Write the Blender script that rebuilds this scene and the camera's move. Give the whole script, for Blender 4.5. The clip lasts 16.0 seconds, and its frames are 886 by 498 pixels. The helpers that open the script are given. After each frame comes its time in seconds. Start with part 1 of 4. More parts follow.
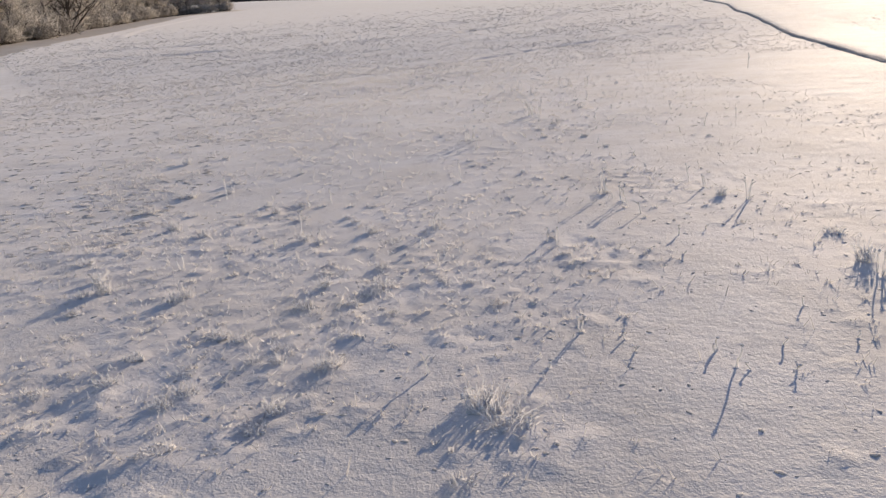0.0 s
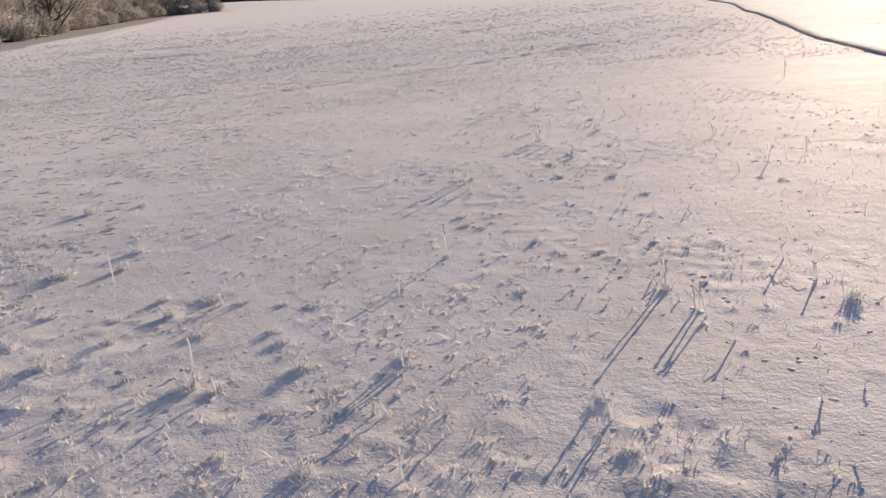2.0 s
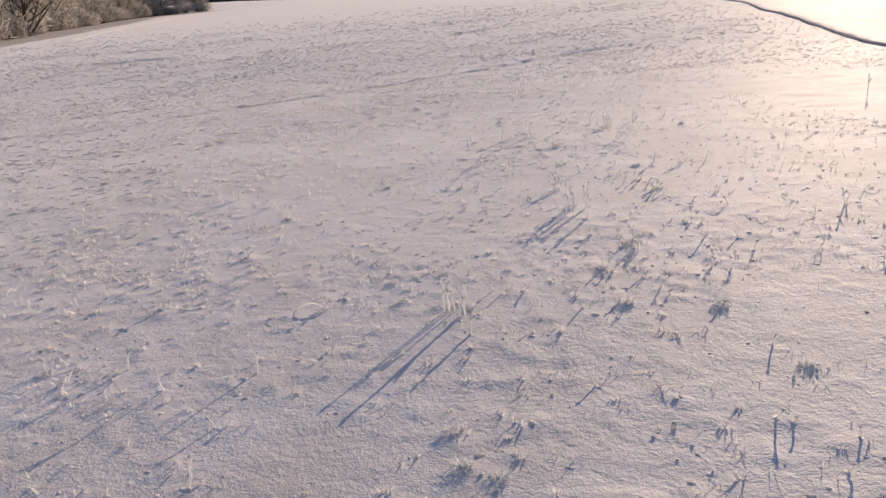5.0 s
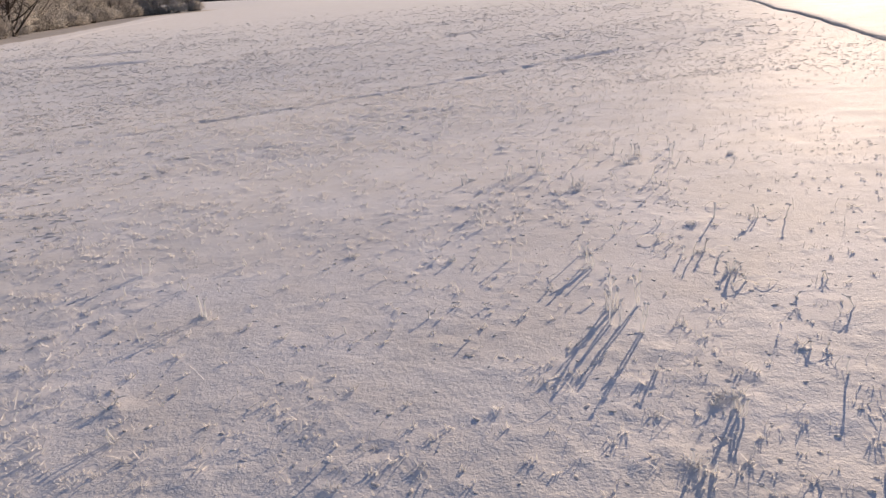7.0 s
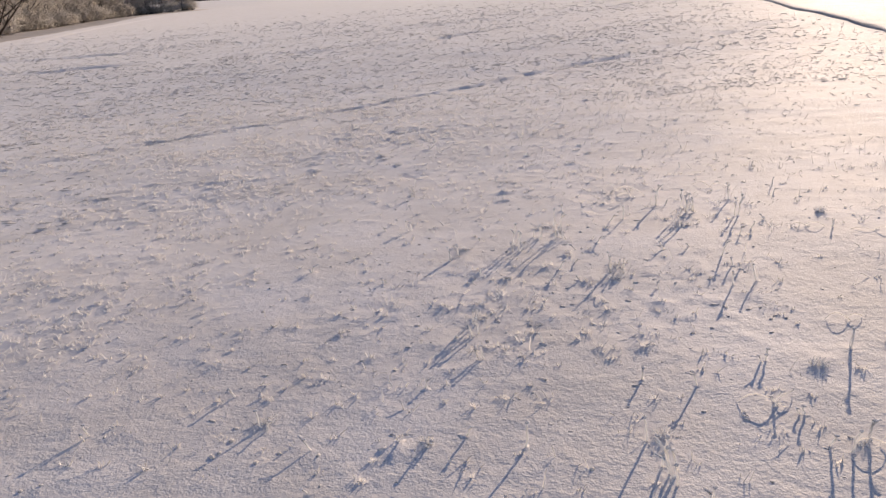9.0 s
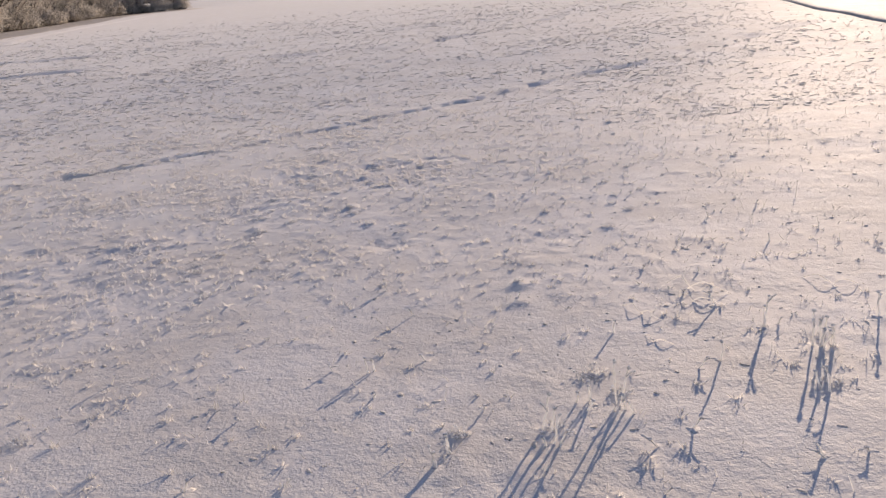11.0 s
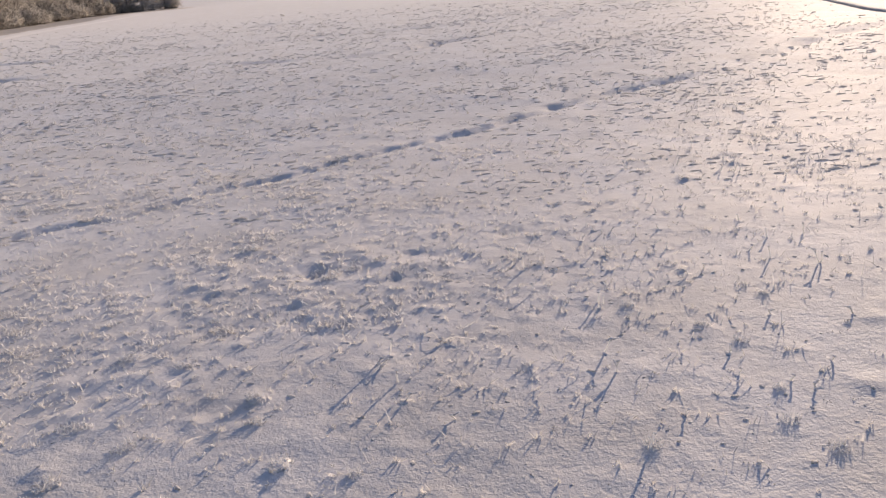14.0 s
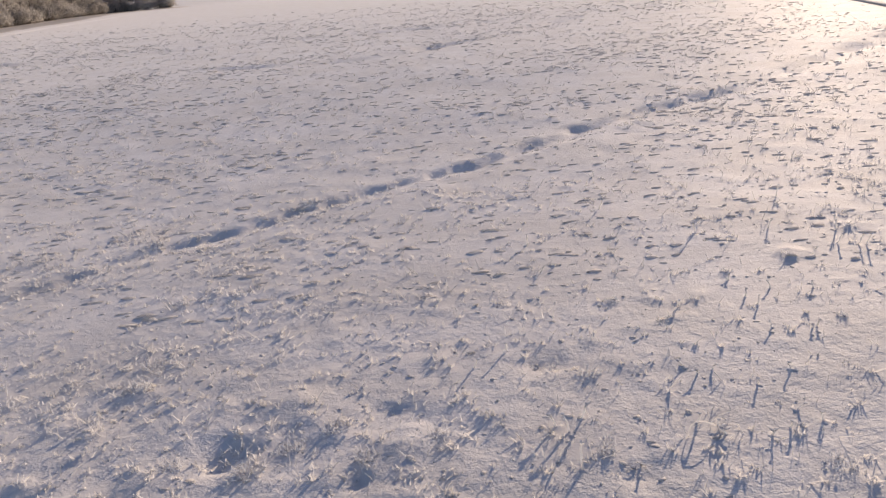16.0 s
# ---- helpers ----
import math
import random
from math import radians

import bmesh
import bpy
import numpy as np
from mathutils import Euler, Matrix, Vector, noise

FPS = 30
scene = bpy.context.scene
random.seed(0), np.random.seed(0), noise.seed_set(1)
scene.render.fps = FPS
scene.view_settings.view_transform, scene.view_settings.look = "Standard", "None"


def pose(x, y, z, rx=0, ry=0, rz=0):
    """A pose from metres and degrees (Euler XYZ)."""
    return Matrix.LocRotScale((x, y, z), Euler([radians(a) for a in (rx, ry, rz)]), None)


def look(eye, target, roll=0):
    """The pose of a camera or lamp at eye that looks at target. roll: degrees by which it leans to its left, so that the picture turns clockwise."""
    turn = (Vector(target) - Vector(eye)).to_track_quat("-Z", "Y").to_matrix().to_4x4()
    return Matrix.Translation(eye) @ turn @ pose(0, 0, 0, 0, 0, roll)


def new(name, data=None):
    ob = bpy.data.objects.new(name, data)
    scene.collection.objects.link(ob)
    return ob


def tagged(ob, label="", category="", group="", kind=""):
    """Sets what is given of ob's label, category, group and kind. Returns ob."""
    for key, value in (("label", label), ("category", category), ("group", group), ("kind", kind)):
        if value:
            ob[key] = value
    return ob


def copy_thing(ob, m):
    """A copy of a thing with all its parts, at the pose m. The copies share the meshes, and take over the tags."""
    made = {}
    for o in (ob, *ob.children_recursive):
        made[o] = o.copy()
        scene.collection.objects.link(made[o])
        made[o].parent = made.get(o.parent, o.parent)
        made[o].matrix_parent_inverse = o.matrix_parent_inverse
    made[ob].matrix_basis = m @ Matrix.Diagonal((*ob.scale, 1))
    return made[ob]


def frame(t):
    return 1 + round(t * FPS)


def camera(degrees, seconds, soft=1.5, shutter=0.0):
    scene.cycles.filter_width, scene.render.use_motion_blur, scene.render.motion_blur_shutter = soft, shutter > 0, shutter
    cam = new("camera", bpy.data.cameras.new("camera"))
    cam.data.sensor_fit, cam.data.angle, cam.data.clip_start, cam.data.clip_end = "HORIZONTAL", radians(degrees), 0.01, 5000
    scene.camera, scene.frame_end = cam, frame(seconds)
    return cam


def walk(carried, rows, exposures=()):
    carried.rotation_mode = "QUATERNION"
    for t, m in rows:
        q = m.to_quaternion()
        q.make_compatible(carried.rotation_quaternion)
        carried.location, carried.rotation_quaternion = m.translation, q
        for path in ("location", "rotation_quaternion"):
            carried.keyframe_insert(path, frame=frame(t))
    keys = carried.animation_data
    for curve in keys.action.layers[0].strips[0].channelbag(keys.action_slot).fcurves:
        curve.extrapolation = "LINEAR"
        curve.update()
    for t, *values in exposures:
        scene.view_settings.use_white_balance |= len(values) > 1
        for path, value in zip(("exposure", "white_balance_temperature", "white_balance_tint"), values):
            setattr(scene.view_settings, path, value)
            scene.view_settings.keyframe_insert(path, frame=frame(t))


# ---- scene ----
cam = camera(61.3, 16.0, soft=1.45)
METRES, EYE, TILT, LEAN, TURN = 21.98, 2.0, 0.0, 0.0, 0.0
ROWS = [
    (0.0, 0.0, 0.0, 0.0, -1.34, -17.54, 4.24),
    (0.5, 0.0009, 0.03, 0.0003, -1.46, -17.55, 4.25),
    (1.0, 0.0031, 0.0618, 0.0004, -1.59, -17.55, 4.27),
    (1.5, 0.0062, 0.0957, 0.0006, -1.71, -17.56, 4.29),
    (2.0, 0.0088, 0.13, 0.0004, -1.83, -17.57, 4.31),
    (2.5, 0.0107, 0.1631, 0.0002, -1.93, -17.59, 4.31),
    (3.0, 0.0123, 0.1945, 0.0003, -2.05, -17.6, 4.3),
    (3.5, 0.014, 0.2247, 0.0005, -2.15, -17.61, 4.32),
    (4.0, 0.0155, 0.2537, 0.0006, -2.24, -17.61, 4.34),
    (6.5, 0.0261, 0.3958, 0.002, -2.66, -17.72, 4.49),
    (7.0, 0.0287, 0.425, 0.0023, -2.72, -17.74, 4.49),
    (7.5, 0.0314, 0.4549, 0.0023, -2.8, -17.75, 4.48),
    (8.0, 0.0345, 0.485, 0.0026, -2.85, -17.77, 4.48),
    (10.5, 0.0497, 0.6458, 0.004, -3.16, -17.87, 4.48),
    (11.0, 0.0519, 0.6795, 0.0044, -3.24, -17.89, 4.46),
    (11.5, 0.0538, 0.7127, 0.0046, -3.3, -17.89, 4.46),
    (12.0, 0.056, 0.7455, 0.0048, -3.34, -17.88, 4.45),
    (12.5, 0.0581, 0.7779, 0.0049, -3.37, -17.91, 4.43),
    (13.0, 0.0604, 0.8103, 0.0049, -3.4, -17.92, 4.42),
    (13.5, 0.0625, 0.8428, 0.0048, -3.43, -17.93, 4.42),
    (14.0, 0.0642, 0.8747, 0.0048, -3.5, -17.96, 4.41),
    (14.5, 0.0662, 0.906, 0.0047, -3.53, -17.96, 4.38),
    (15.0, 0.0679, 0.937, 0.0049, -3.58, -18.0, 4.35),
    (15.5, 0.0699, 0.9674, 0.0048, -3.61, -17.97, 4.34),
    (16.0, 0.0717, 0.9973, 0.0049, -3.63, -18.0, 4.32),
]
walk(cam, [(t, pose(0, 0, EYE, TILT, LEAN, TURN) @ pose(METRES * x, METRES * y, METRES * z, 90 + pitch, roll, yaw)) for t, x, y, z, yaw, pitch, roll in ROWS],
     [(0.0, -0.26, 7550, 29), (2.5, -0.18, 7850, 34), (16.0, -0.2, 7700, 33)])

# ---- light ----
SUN_AZ, SUN_EL = radians(31.5), radians(11.5)   # clockwise from +y, above the ground
sky_world = bpy.data.worlds.new("winter_sky")
scene.world = sky_world
sky_world.use_nodes = True
wn = sky_world.node_tree
sky = wn.nodes.new("ShaderNodeTexSky")
sky.sky_type, sky.sun_disc = "NISHITA", False
sky.sun_elevation, sky.sun_rotation = SUN_EL, SUN_AZ
sky.air_density, sky.dust_density, sky.ozone_density = 1.0, 0.5, 3.2
wn.links.new(sky.outputs[0], wn.nodes["Background"].inputs[0])
wn.nodes["Background"].inputs[1].default_value = 0.150
sun_data = bpy.data.lights.new("sun", "SUN")
sun_data.energy, sun_data.angle, sun_data.color = 4.3, radians(0.5), (1.0, 0.955, 0.73)
sun_lamp = new("sun", sun_data)
sun_dir = Vector((math.sin(SUN_AZ) * math.cos(SUN_EL), math.cos(SUN_AZ) * math.cos(SUN_EL), math.sin(SUN_EL)))
sun_lamp.matrix_basis = look(sun_dir * 60, (0, 0, 0))


# ---- materials ----
def material(name, base, dark, rough, scale, bumps=(), spec=0.4, translucent=0.0, islands=False, fine=0.0, contrast=(0.35, 0.65), sheen=0.0):
    """Two-scale colour variation in metres, with bump layers of (scale, height in metres)."""
    m = bpy.data.materials.new(name)
    m.use_nodes = True
    nt = m.node_tree
    bsdf, out = nt.nodes["Principled BSDF"], nt.nodes["Material Output"]
    link = nt.links.new
    coord = nt.nodes.new("ShaderNodeTexCoord")
    geo = nt.nodes.new("ShaderNodeNewGeometry")
    where = geo.outputs["Position"]
    big = nt.nodes.new("ShaderNodeTexNoise")
    big.inputs["Scale"].default_value, big.inputs["Detail"].default_value, big.inputs["Roughness"].default_value = scale, 6, 0.62
    link(where, big.inputs["Vector"])
    ramp = nt.nodes.new("ShaderNodeValToRGB")
    ramp.color_ramp.elements[0].position, ramp.color_ramp.elements[1].position = contrast
    ramp.color_ramp.elements[0].color, ramp.color_ramp.elements[1].color = (*dark, 1), (*base, 1)
    link(big.outputs["Fac"], ramp.inputs["Fac"])
    colour = ramp.outputs["Color"]
    if islands or fine:
        vary = nt.nodes.new("ShaderNodeMixRGB")
        vary.blend_type = "MULTIPLY"
        vary.inputs[0].default_value = 1.0
        tone = nt.nodes.new("ShaderNodeMapRange")
        tone.inputs["To Min"].default_value, tone.inputs["To Max"].default_value = (0.88, 1.0) if islands else (1 - fine, 1.0)
        if islands:
            link(geo.outputs["Random Per Island"], tone.inputs["Value"])
        else:
            small = nt.nodes.new("ShaderNodeTexNoise")
            small.inputs["Scale"].default_value, small.inputs["Detail"].default_value = scale * 23, 3
            link(where, small.inputs["Vector"])
            link(small.outputs["Fac"], tone.inputs["Value"])
        link(colour, vary.inputs[1])
        link(tone.outputs[0], vary.inputs[2])
        colour = vary.outputs[0]
    link(colour, bsdf.inputs["Base Color"])
    bsdf.inputs["Roughness"].default_value = rough
    bsdf.inputs["Specular IOR Level"].default_value = spec
    if sheen:
        bsdf.inputs["Sheen Weight"].default_value = sheen
        bsdf.inputs["Sheen Roughness"].default_value = 0.5
    normal = None
    for freq, height, *detail in bumps:
        tex = nt.nodes.new("ShaderNodeTexNoise")
        tex.inputs["Scale"].default_value, tex.inputs["Detail"].default_value, tex.inputs["Roughness"].default_value = freq, detail[0] if detail else 3, 0.55
        link(where, tex.inputs["Vector"])
        b = nt.nodes.new("ShaderNodeBump")
        b.inputs["Strength"].default_value, b.inputs["Distance"].default_value = 1.0, height
        link(tex.outputs["Fac"], b.inputs["Height"])
        if normal:
            link(normal, b.inputs["Normal"])
        normal = b.outputs["Normal"]
    if normal:
        link(normal, bsdf.inputs["Normal"])
    if translucent:
        glow = nt.nodes.new("ShaderNodeBsdfTranslucent")
        link(colour, glow.inputs["Color"])
        mix = nt.nodes.new("ShaderNodeMixShader")
        mix.inputs[0].default_value = translucent
        link(bsdf.outputs[0], mix.inputs[1])
        link(glow.outputs[0], mix.inputs[2])
        link(mix.outputs[0], out.inputs["Surface"])
    return m


SNOW = material("frosted_snow", (0.86, 0.84, 0.83), (0.74, 0.70, 0.66), 0.77, 0.9, [(1.9, 0.007), (5, 0.006), (14, 0.006), (34, 0.0042, 2), (88, 0.003, 2)], spec=0.85, fine=0.12, sheen=0.3)
FROST = material("frosted_grass", (0.94, 0.95, 0.97), (0.88, 0.89, 0.91), 0.7, 5.0, [(300, 0.002)], translucent=0.56, islands=True)
CRUMB = material("frost_crumbs", (0.95, 0.94, 0.93), (0.88, 0.86, 0.84), 0.75, 3.0, [(60, 0.004)], translucent=0.58, fine=0.1, sheen=0.2)
STRAW = material("frosted_straw", (0.95, 0.94, 0.92), (0.88, 0.86, 0.82), 0.7, 9.0, [(300, 0.002)], translucent=0.6, islands=True)
FAR_GRASS = material("frosted_far_grass", (0.90, 0.89, 0.88), (0.80, 0.78, 0.76), 0.8, 0.6, [], translucent=0.38, islands=True)
FAR_CRUST = material("far_frost_crust", (0.93, 0.92, 0.91), (0.86, 0.84, 0.82), 0.75, 0.6, [], translucent=0.72, fine=0.1, sheen=0.2)
RIMED_STEM = material("rimed_stem", (0.96, 0.96, 0.96), (0.90, 0.89, 0.87), 0.7, 9.0, [(300, 0.002)], translucent=0.66)
EARTH = material("frozen_earth", (0.72, 0.70, 0.69), (0.54, 0.52, 0.51), 0.9, 2.0, [(12, 0.05), (60, 0.01)], spec=0.2, fine=0.4)
BARK = material("bark", (0.13, 0.105, 0.09), (0.07, 0.055, 0.05), 0.9, 2.0, [(14, 0.03)], spec=0.2, fine=0.3)
RIME = material("rimed_twigs", (0.92, 0.90, 0.87), (0.74, 0.70, 0.66), 0.8, 0.35, [], translucent=0.6, islands=True)
# darker and less translucent than RIME; most frequent in the innermost tree row
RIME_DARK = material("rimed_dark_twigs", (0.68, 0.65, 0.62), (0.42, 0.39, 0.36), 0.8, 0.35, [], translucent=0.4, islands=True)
FAR_WOOD = material("far_wood", (0.16, 0.14, 0.14), (0.09, 0.08, 0.08), 0.9, 0.2, [], islands=True)
DRY_GRASS = material("dry_frosted_grass", (0.80, 0.72, 0.61), (0.68, 0.59, 0.48), 0.8, 0.35, [(1.2, 0.04), (4, 0.015)], fine=0.15)


# ---- shape of the land ----
def lattice(ix, iy, seed):
    h = (ix.astype(np.int64) * 374761393 + iy.astype(np.int64) * 668265263 + seed * 1274126177) & 0xFFFFFFFF
    h = ((h ^ (h >> 13)) * 1103515245) & 0xFFFFFFFF
    return ((h ^ (h >> 16)) & 0xFFFF) / 32767.5 - 1.0


def wave(x, y, size, seed=0):
    """Smooth value noise, -1 to 1, with the given grain in metres."""
    x, y = np.asarray(x, float) / size, np.asarray(y, float) / size
    c, s = math.cos(seed * 1.7 + 0.6), math.sin(seed * 1.7 + 0.6)
    x, y = x * c - y * s, x * s + y * c
    ix, iy = np.floor(x), np.floor(y)
    fx, fy = x - ix, y - iy
    fx, fy = fx * fx * (3 - 2 * fx), fy * fy * (3 - 2 * fy)
    a, b = lattice(ix, iy, seed), lattice(ix + 1, iy, seed)
    c, d = lattice(ix, iy + 1, seed), lattice(ix + 1, iy + 1, seed)
    return (a * (1 - fx) + b * fx) * (1 - fy) + (c * (1 - fx) + d * fx) * fy


def ease(a, b, v):
    u = np.clip((v - a) / (b - a), 0, 1)
    return u * u * (3 - 2 * u)


def along(points, x, y):
    """Distance from a bent line, and its side (positive: to the left of its run)."""
    best, side = np.full(np.shape(x), 1e9), np.zeros(np.shape(x))
    for (x0, y0), (x1, y1) in zip(points, points[1:]):
        dx, dy = x1 - x0, y1 - y0
        u = np.clip(((x - x0) * dx + (y - y0) * dy) / (dx * dx + dy * dy), 0, 1)
        d = np.hypot(x - x0 - u * dx, y - y0 - u * dy)
        s = np.sign(dx * (y - y0) - dy * (x - x0))
        nearer = d < best
        best, side = np.where(nearer, d, best), np.where(nearer, s, side)
    return best, side


FURROW = [(-24, 15.5), (-14, 20.2), (-7.3, 23.9), (-5.8, 25.0), (-4.7, 25.8), (-3.2, 27.0), (-2.0, 27.8), (-1.2, 28.5), (-0.4, 29.1), (0.4, 29.9), (1.5, 30.8), (2.5, 31.5),
          (3.5, 32.4), (4.6, 33.4), (5.9, 34.5), (7.8, 35.6), (11.7, 39.0), (15.7, 42.1)]
FAR_FURROWS = [[(-30, 49), (-15, 47.3), (-10.8, 48.3), (-8, 48.4), (-1, 45.4), (1.3, 45.9), (5, 51.2), (9.8, 57.8), (15, 63)], [(-40, 60), (-15, 56), (5, 59.5), (14.4, 65.5), (22, 72)],
               [(-60, 78), (-20, 74), (10, 84), (30, 100)]]
# tussocky patches: x, y, radius, strength
PATCHES = [(-1.6, 4.2, 1.4, 0.85), (-2.6, 6.6, 1.6, 0.7), (-0.2, 5.6, 0.9, 0.6), (0.2, 3.3, 0.5, 0.5), (2.0, 8.4, 0.8, 0.5), (-2.4, 21.6, 1.6, 0.6),
           (0.4, 24.8, 1.3, 0.65), (-0.3, 23.6, 0.9, 0.6), (1.6, 26.0, 1.2, 0.3), (3.0, 25.4, 1.2, 0.2), (2.4, 16.8, 1.0, 0.25), (3.2, 12.4, 1.2, 0.2),
           (1.4, 16.9, 1.2, 0.35), (1.8, 12.2, 1.1, 0.35), (1.15, 5.5, 0.6, 0.7), (0.35, 4.7, 0.7, 0.6)]
# single mounds (height > 0) and hollows (< 0): x, y, radius, height
MOUNDS = []


def mound(x, y, r, h):
    MOUNDS.append((x, y, r, h))


mound(1.65, 2.83, 0.04, 0.03)
mound(-0.73, 3.50, 0.05, 0.04)
mound(2.09, 3.59, 0.04, 0.03)
mound(-2.27, 3.60, 0.1, 0.06)
mound(-1.99, 3.71, 0.13, 0.08)
mound(0.86, 3.76, 0.04, 0.04)
mound(0.05, 4.40, 0.08, 0.06)
mound(-0.11, 5.74, 0.07, 0.06)
mound(1.05, 6.04, 0.05, 0.05)
mound(-0.80, 6.36, 0.1, 0.05)
mound(-0.72, 6.47, 0.08, 0.04)
mound(0.92, 6.75, 0.05, 0.04)
mound(0.83, 7.22, 0.06, 0.03)
mound(-0.82, 7.33, 0.07, 0.05)
mound(0.72, 8.78, 0.05, 0.04)
mound(2.02, 8.78, 0.05, 0.05)
mound(-1.26, 9.22, 0.06, 0.05)
mound(0.43, 9.27, 0.07, 0.05)
mound(2.49, 10.21, 0.05, 0.04)
mound(-0.81, 11.66, 0.07, 0.05)
mound(-0.62, 11.68, 0.06, 0.04)
mound(-1.55, 11.93, 0.08, 0.06)
mound(1.67, 12.13, 0.04, 0.03)
mound(1.65, 12.26, 0.06, 0.05)
mound(-0.59, 12.35, 0.07, 0.05)
mound(0.08, 12.37, 0.05, 0.04)
mound(0.31, 12.44, 0.04, -0.04)
mound(-1.17, 13.12, 0.08, 0.08)
mound(1.42, 13.65, 0.06, 0.04)
mound(-0.25, 13.94, 0.08, -0.03)
mound(-0.83, 14.09, 0.06, 0.04)
mound(0.02, 14.17, 0.06, 0.04)
mound(0.69, 15.17, 0.07, 0.05)
mound(3.03, 15.65, 0.09, 0.06)
mound(2.62, 17.33, 0.07, 0.04)
mound(3.12, 17.61, 0.06, 0.04)
mound(-0.08, 17.88, 0.1, 0.04)
mound(-1.62, 18.71, 0.08, 0.05)
mound(0.35, 19.53, 0.07, 0.05)
mound(2.85, 19.90, 0.06, 0.05)
mound(1.82, 19.91, 0.1, 0.07)
mound(1.87, 20.25, 0.1, 0.08)
mound(0.40, 20.43, 0.07, 0.06)
mound(2.66, 20.69, 0.1, 0.04)
mound(0.40, 20.83, 0.06, 0.05)
mound(2.55, 20.83, 0.12, 0.04)
mound(2.01, 20.86, 0.06, 0.04)
mound(2.33, 21.30, 0.1, 0.05)
mound(2.25, 21.60, 0.1, 0.05)
mound(0.76, 21.68, 0.16, -0.05)
mound(3.80, 21.98, 0.1, 0.03)
mound(-2.26, 22.09, 0.1, 0.04)
mound(1.51, 22.22, 0.2, -0.04)
mound(-0.58, 22.59, 0.1, 0.07)
mound(3.72, 22.63, 0.09, 0.05)
mound(1.27, 22.89, 0.06, 0.05)
mound(0.50, 22.92, 0.06, 0.05)
mound(2.64, 23.07, 0.06, 0.04)
mound(0.39, 23.09, 0.07, 0.06)
mound(1.06, 23.32, 0.07, 0.04)
mound(4.25, 23.37, 0.09, 0.06)
mound(3.22, 23.43, 0.08, 0.05)
mound(1.35, 23.84, 0.07, 0.04)
mound(2.62, 24.14, 0.08, 0.05)
mound(2.25, 24.41, 0.08, 0.04)
mound(0.60, 24.42, 0.15, 0.05)
mound(0.52, 24.59, 0.12, 0.07)
mound(2.50, 24.79, 0.06, 0.05)
mound(1.22, 24.89, 0.07, -0.05)
mound(1.44, 25.15, 0.16, 0.06)
mound(0.54, 25.19, 0.11, -0.06)
mound(1.45, 25.31, 0.12, 0.07)
mound(1.34, 25.49, 0.1, -0.06)
mound(0.30, 25.54, 0.2, 0.06)
mound(0.81, 25.63, 0.25, 0.05)
mound(2.78, 25.76, 0.09, 0.05)
mound(2.26, 25.82, 0.13, -0.04)
mound(3.49, 26.65, 0.1, 0.05)
mound(3.17, 26.65, 0.1, 0.05)
mound(4.43, 27.17, 0.09, 0.06)
mound(4.50, 27.33, 0.1, 0.06)
mound(5.28, 27.82, 0.09, 0.05)
mound(1.44, 25.34, 0.17, -0.07)
mound(0.31, 25.53, 0.14, -0.06)
mound(0.54, 25.18, 0.16, -0.06)
mound(1.22, 24.85, 0.12, -0.06)
mound(2.26, 25.88, 0.15, -0.04)
mound(0.84, 21.69, 0.2, -0.06)
mound(2.34, 21.36, 0.14, -0.04)
mound(2.62, 20.72, 0.16, -0.04)
mound(0.54, 24.51, 0.13, -0.06)
mound(2.51, 24.75, 0.1, -0.06)
mound(-2.25, 3.82, 0.16, -0.06)
mound(-2.01, 3.63, 0.12, -0.06)
mound(-1.38, 3.81, 0.14, -0.05)
mound(-1.05, 3.35, 0.12, -0.05)
mound(0.16, 4.34, 0.12, -0.06)
mound(-1.71, 8.13, 0.14, -0.04)
mound(-0.74, 6.37, 0.1, -0.05)
mound(-1.60, 8.22, 0.16, -0.05)
mound(4.47, 27.32, 0.12, 0.05)
mound(5.26, 27.78, 0.14, 0.05)
mound(4.48, 27.22, 0.14, 0.04)
mound(1.07, 9.09, 0.09, 0.03)
mound(1.06, 9.07, 0.1, 0.04)
mound(1.61, 2.79, 0.05, 0.04)
mound(1.65, 2.76, 0.05, 0.04)
mound(-0.59, 12.43, 0.06, 0.04)
mound(0.67, 12.14, 0.05, 0.04)
mound(0.30, 12.47, 0.035, -0.04)
LIE = [(-50, 0.04), (3, 0.04), (6, 0.045), (9, 0.03), (12, 0.078), (14.5, 0.078), (17, 0.083), (19, 0.055), (21, 0.022), (22.5, 0.025), (25, 0.068), (27, 0.08), (28.5, 0.085), (30.5, 0.09), (34, 0.18), (40, 0.47), (46, 0.727)]   # along, height


def tussock(x, y):
    """How rough the sward is, 0 to 1."""
    m = ease(0.0, 0.55, wave(x, y, 2.3, 5) + 0.5 * wave(x, y, 0.9, 6) - 0.1) * 0.22
    for px, py, r, s in PATCHES:
        m = np.maximum(m, s * ease(1.25, 0.55, np.hypot(x - px, y - py) / r + 0.25 * wave(x, y, 0.5, 7)))
    return m


def land(x, y):
    """The lie of the land without its small lumps."""
    rise = 4.0 * np.logaddexp(0, (y - 24) / 4.0) * 0.033
    near = sum(np.interp(y + o, *zip(*LIE)) for o in (-1.2, -0.6, 0.0, 0.6, 1.2)) / 5
    z = near + (rise - near) * ease(38, 46, y) + 2.7 * ease(240, 320, y) * ease(-10, -80, x)
    z = z - 0.045 * np.maximum(0, y - 306) - 0.03 * np.maximum(0, -20 - y)
    return z + 0.25 * wave(x, y, 40, 1) * ease(40, 90, np.hypot(x, y - 10))


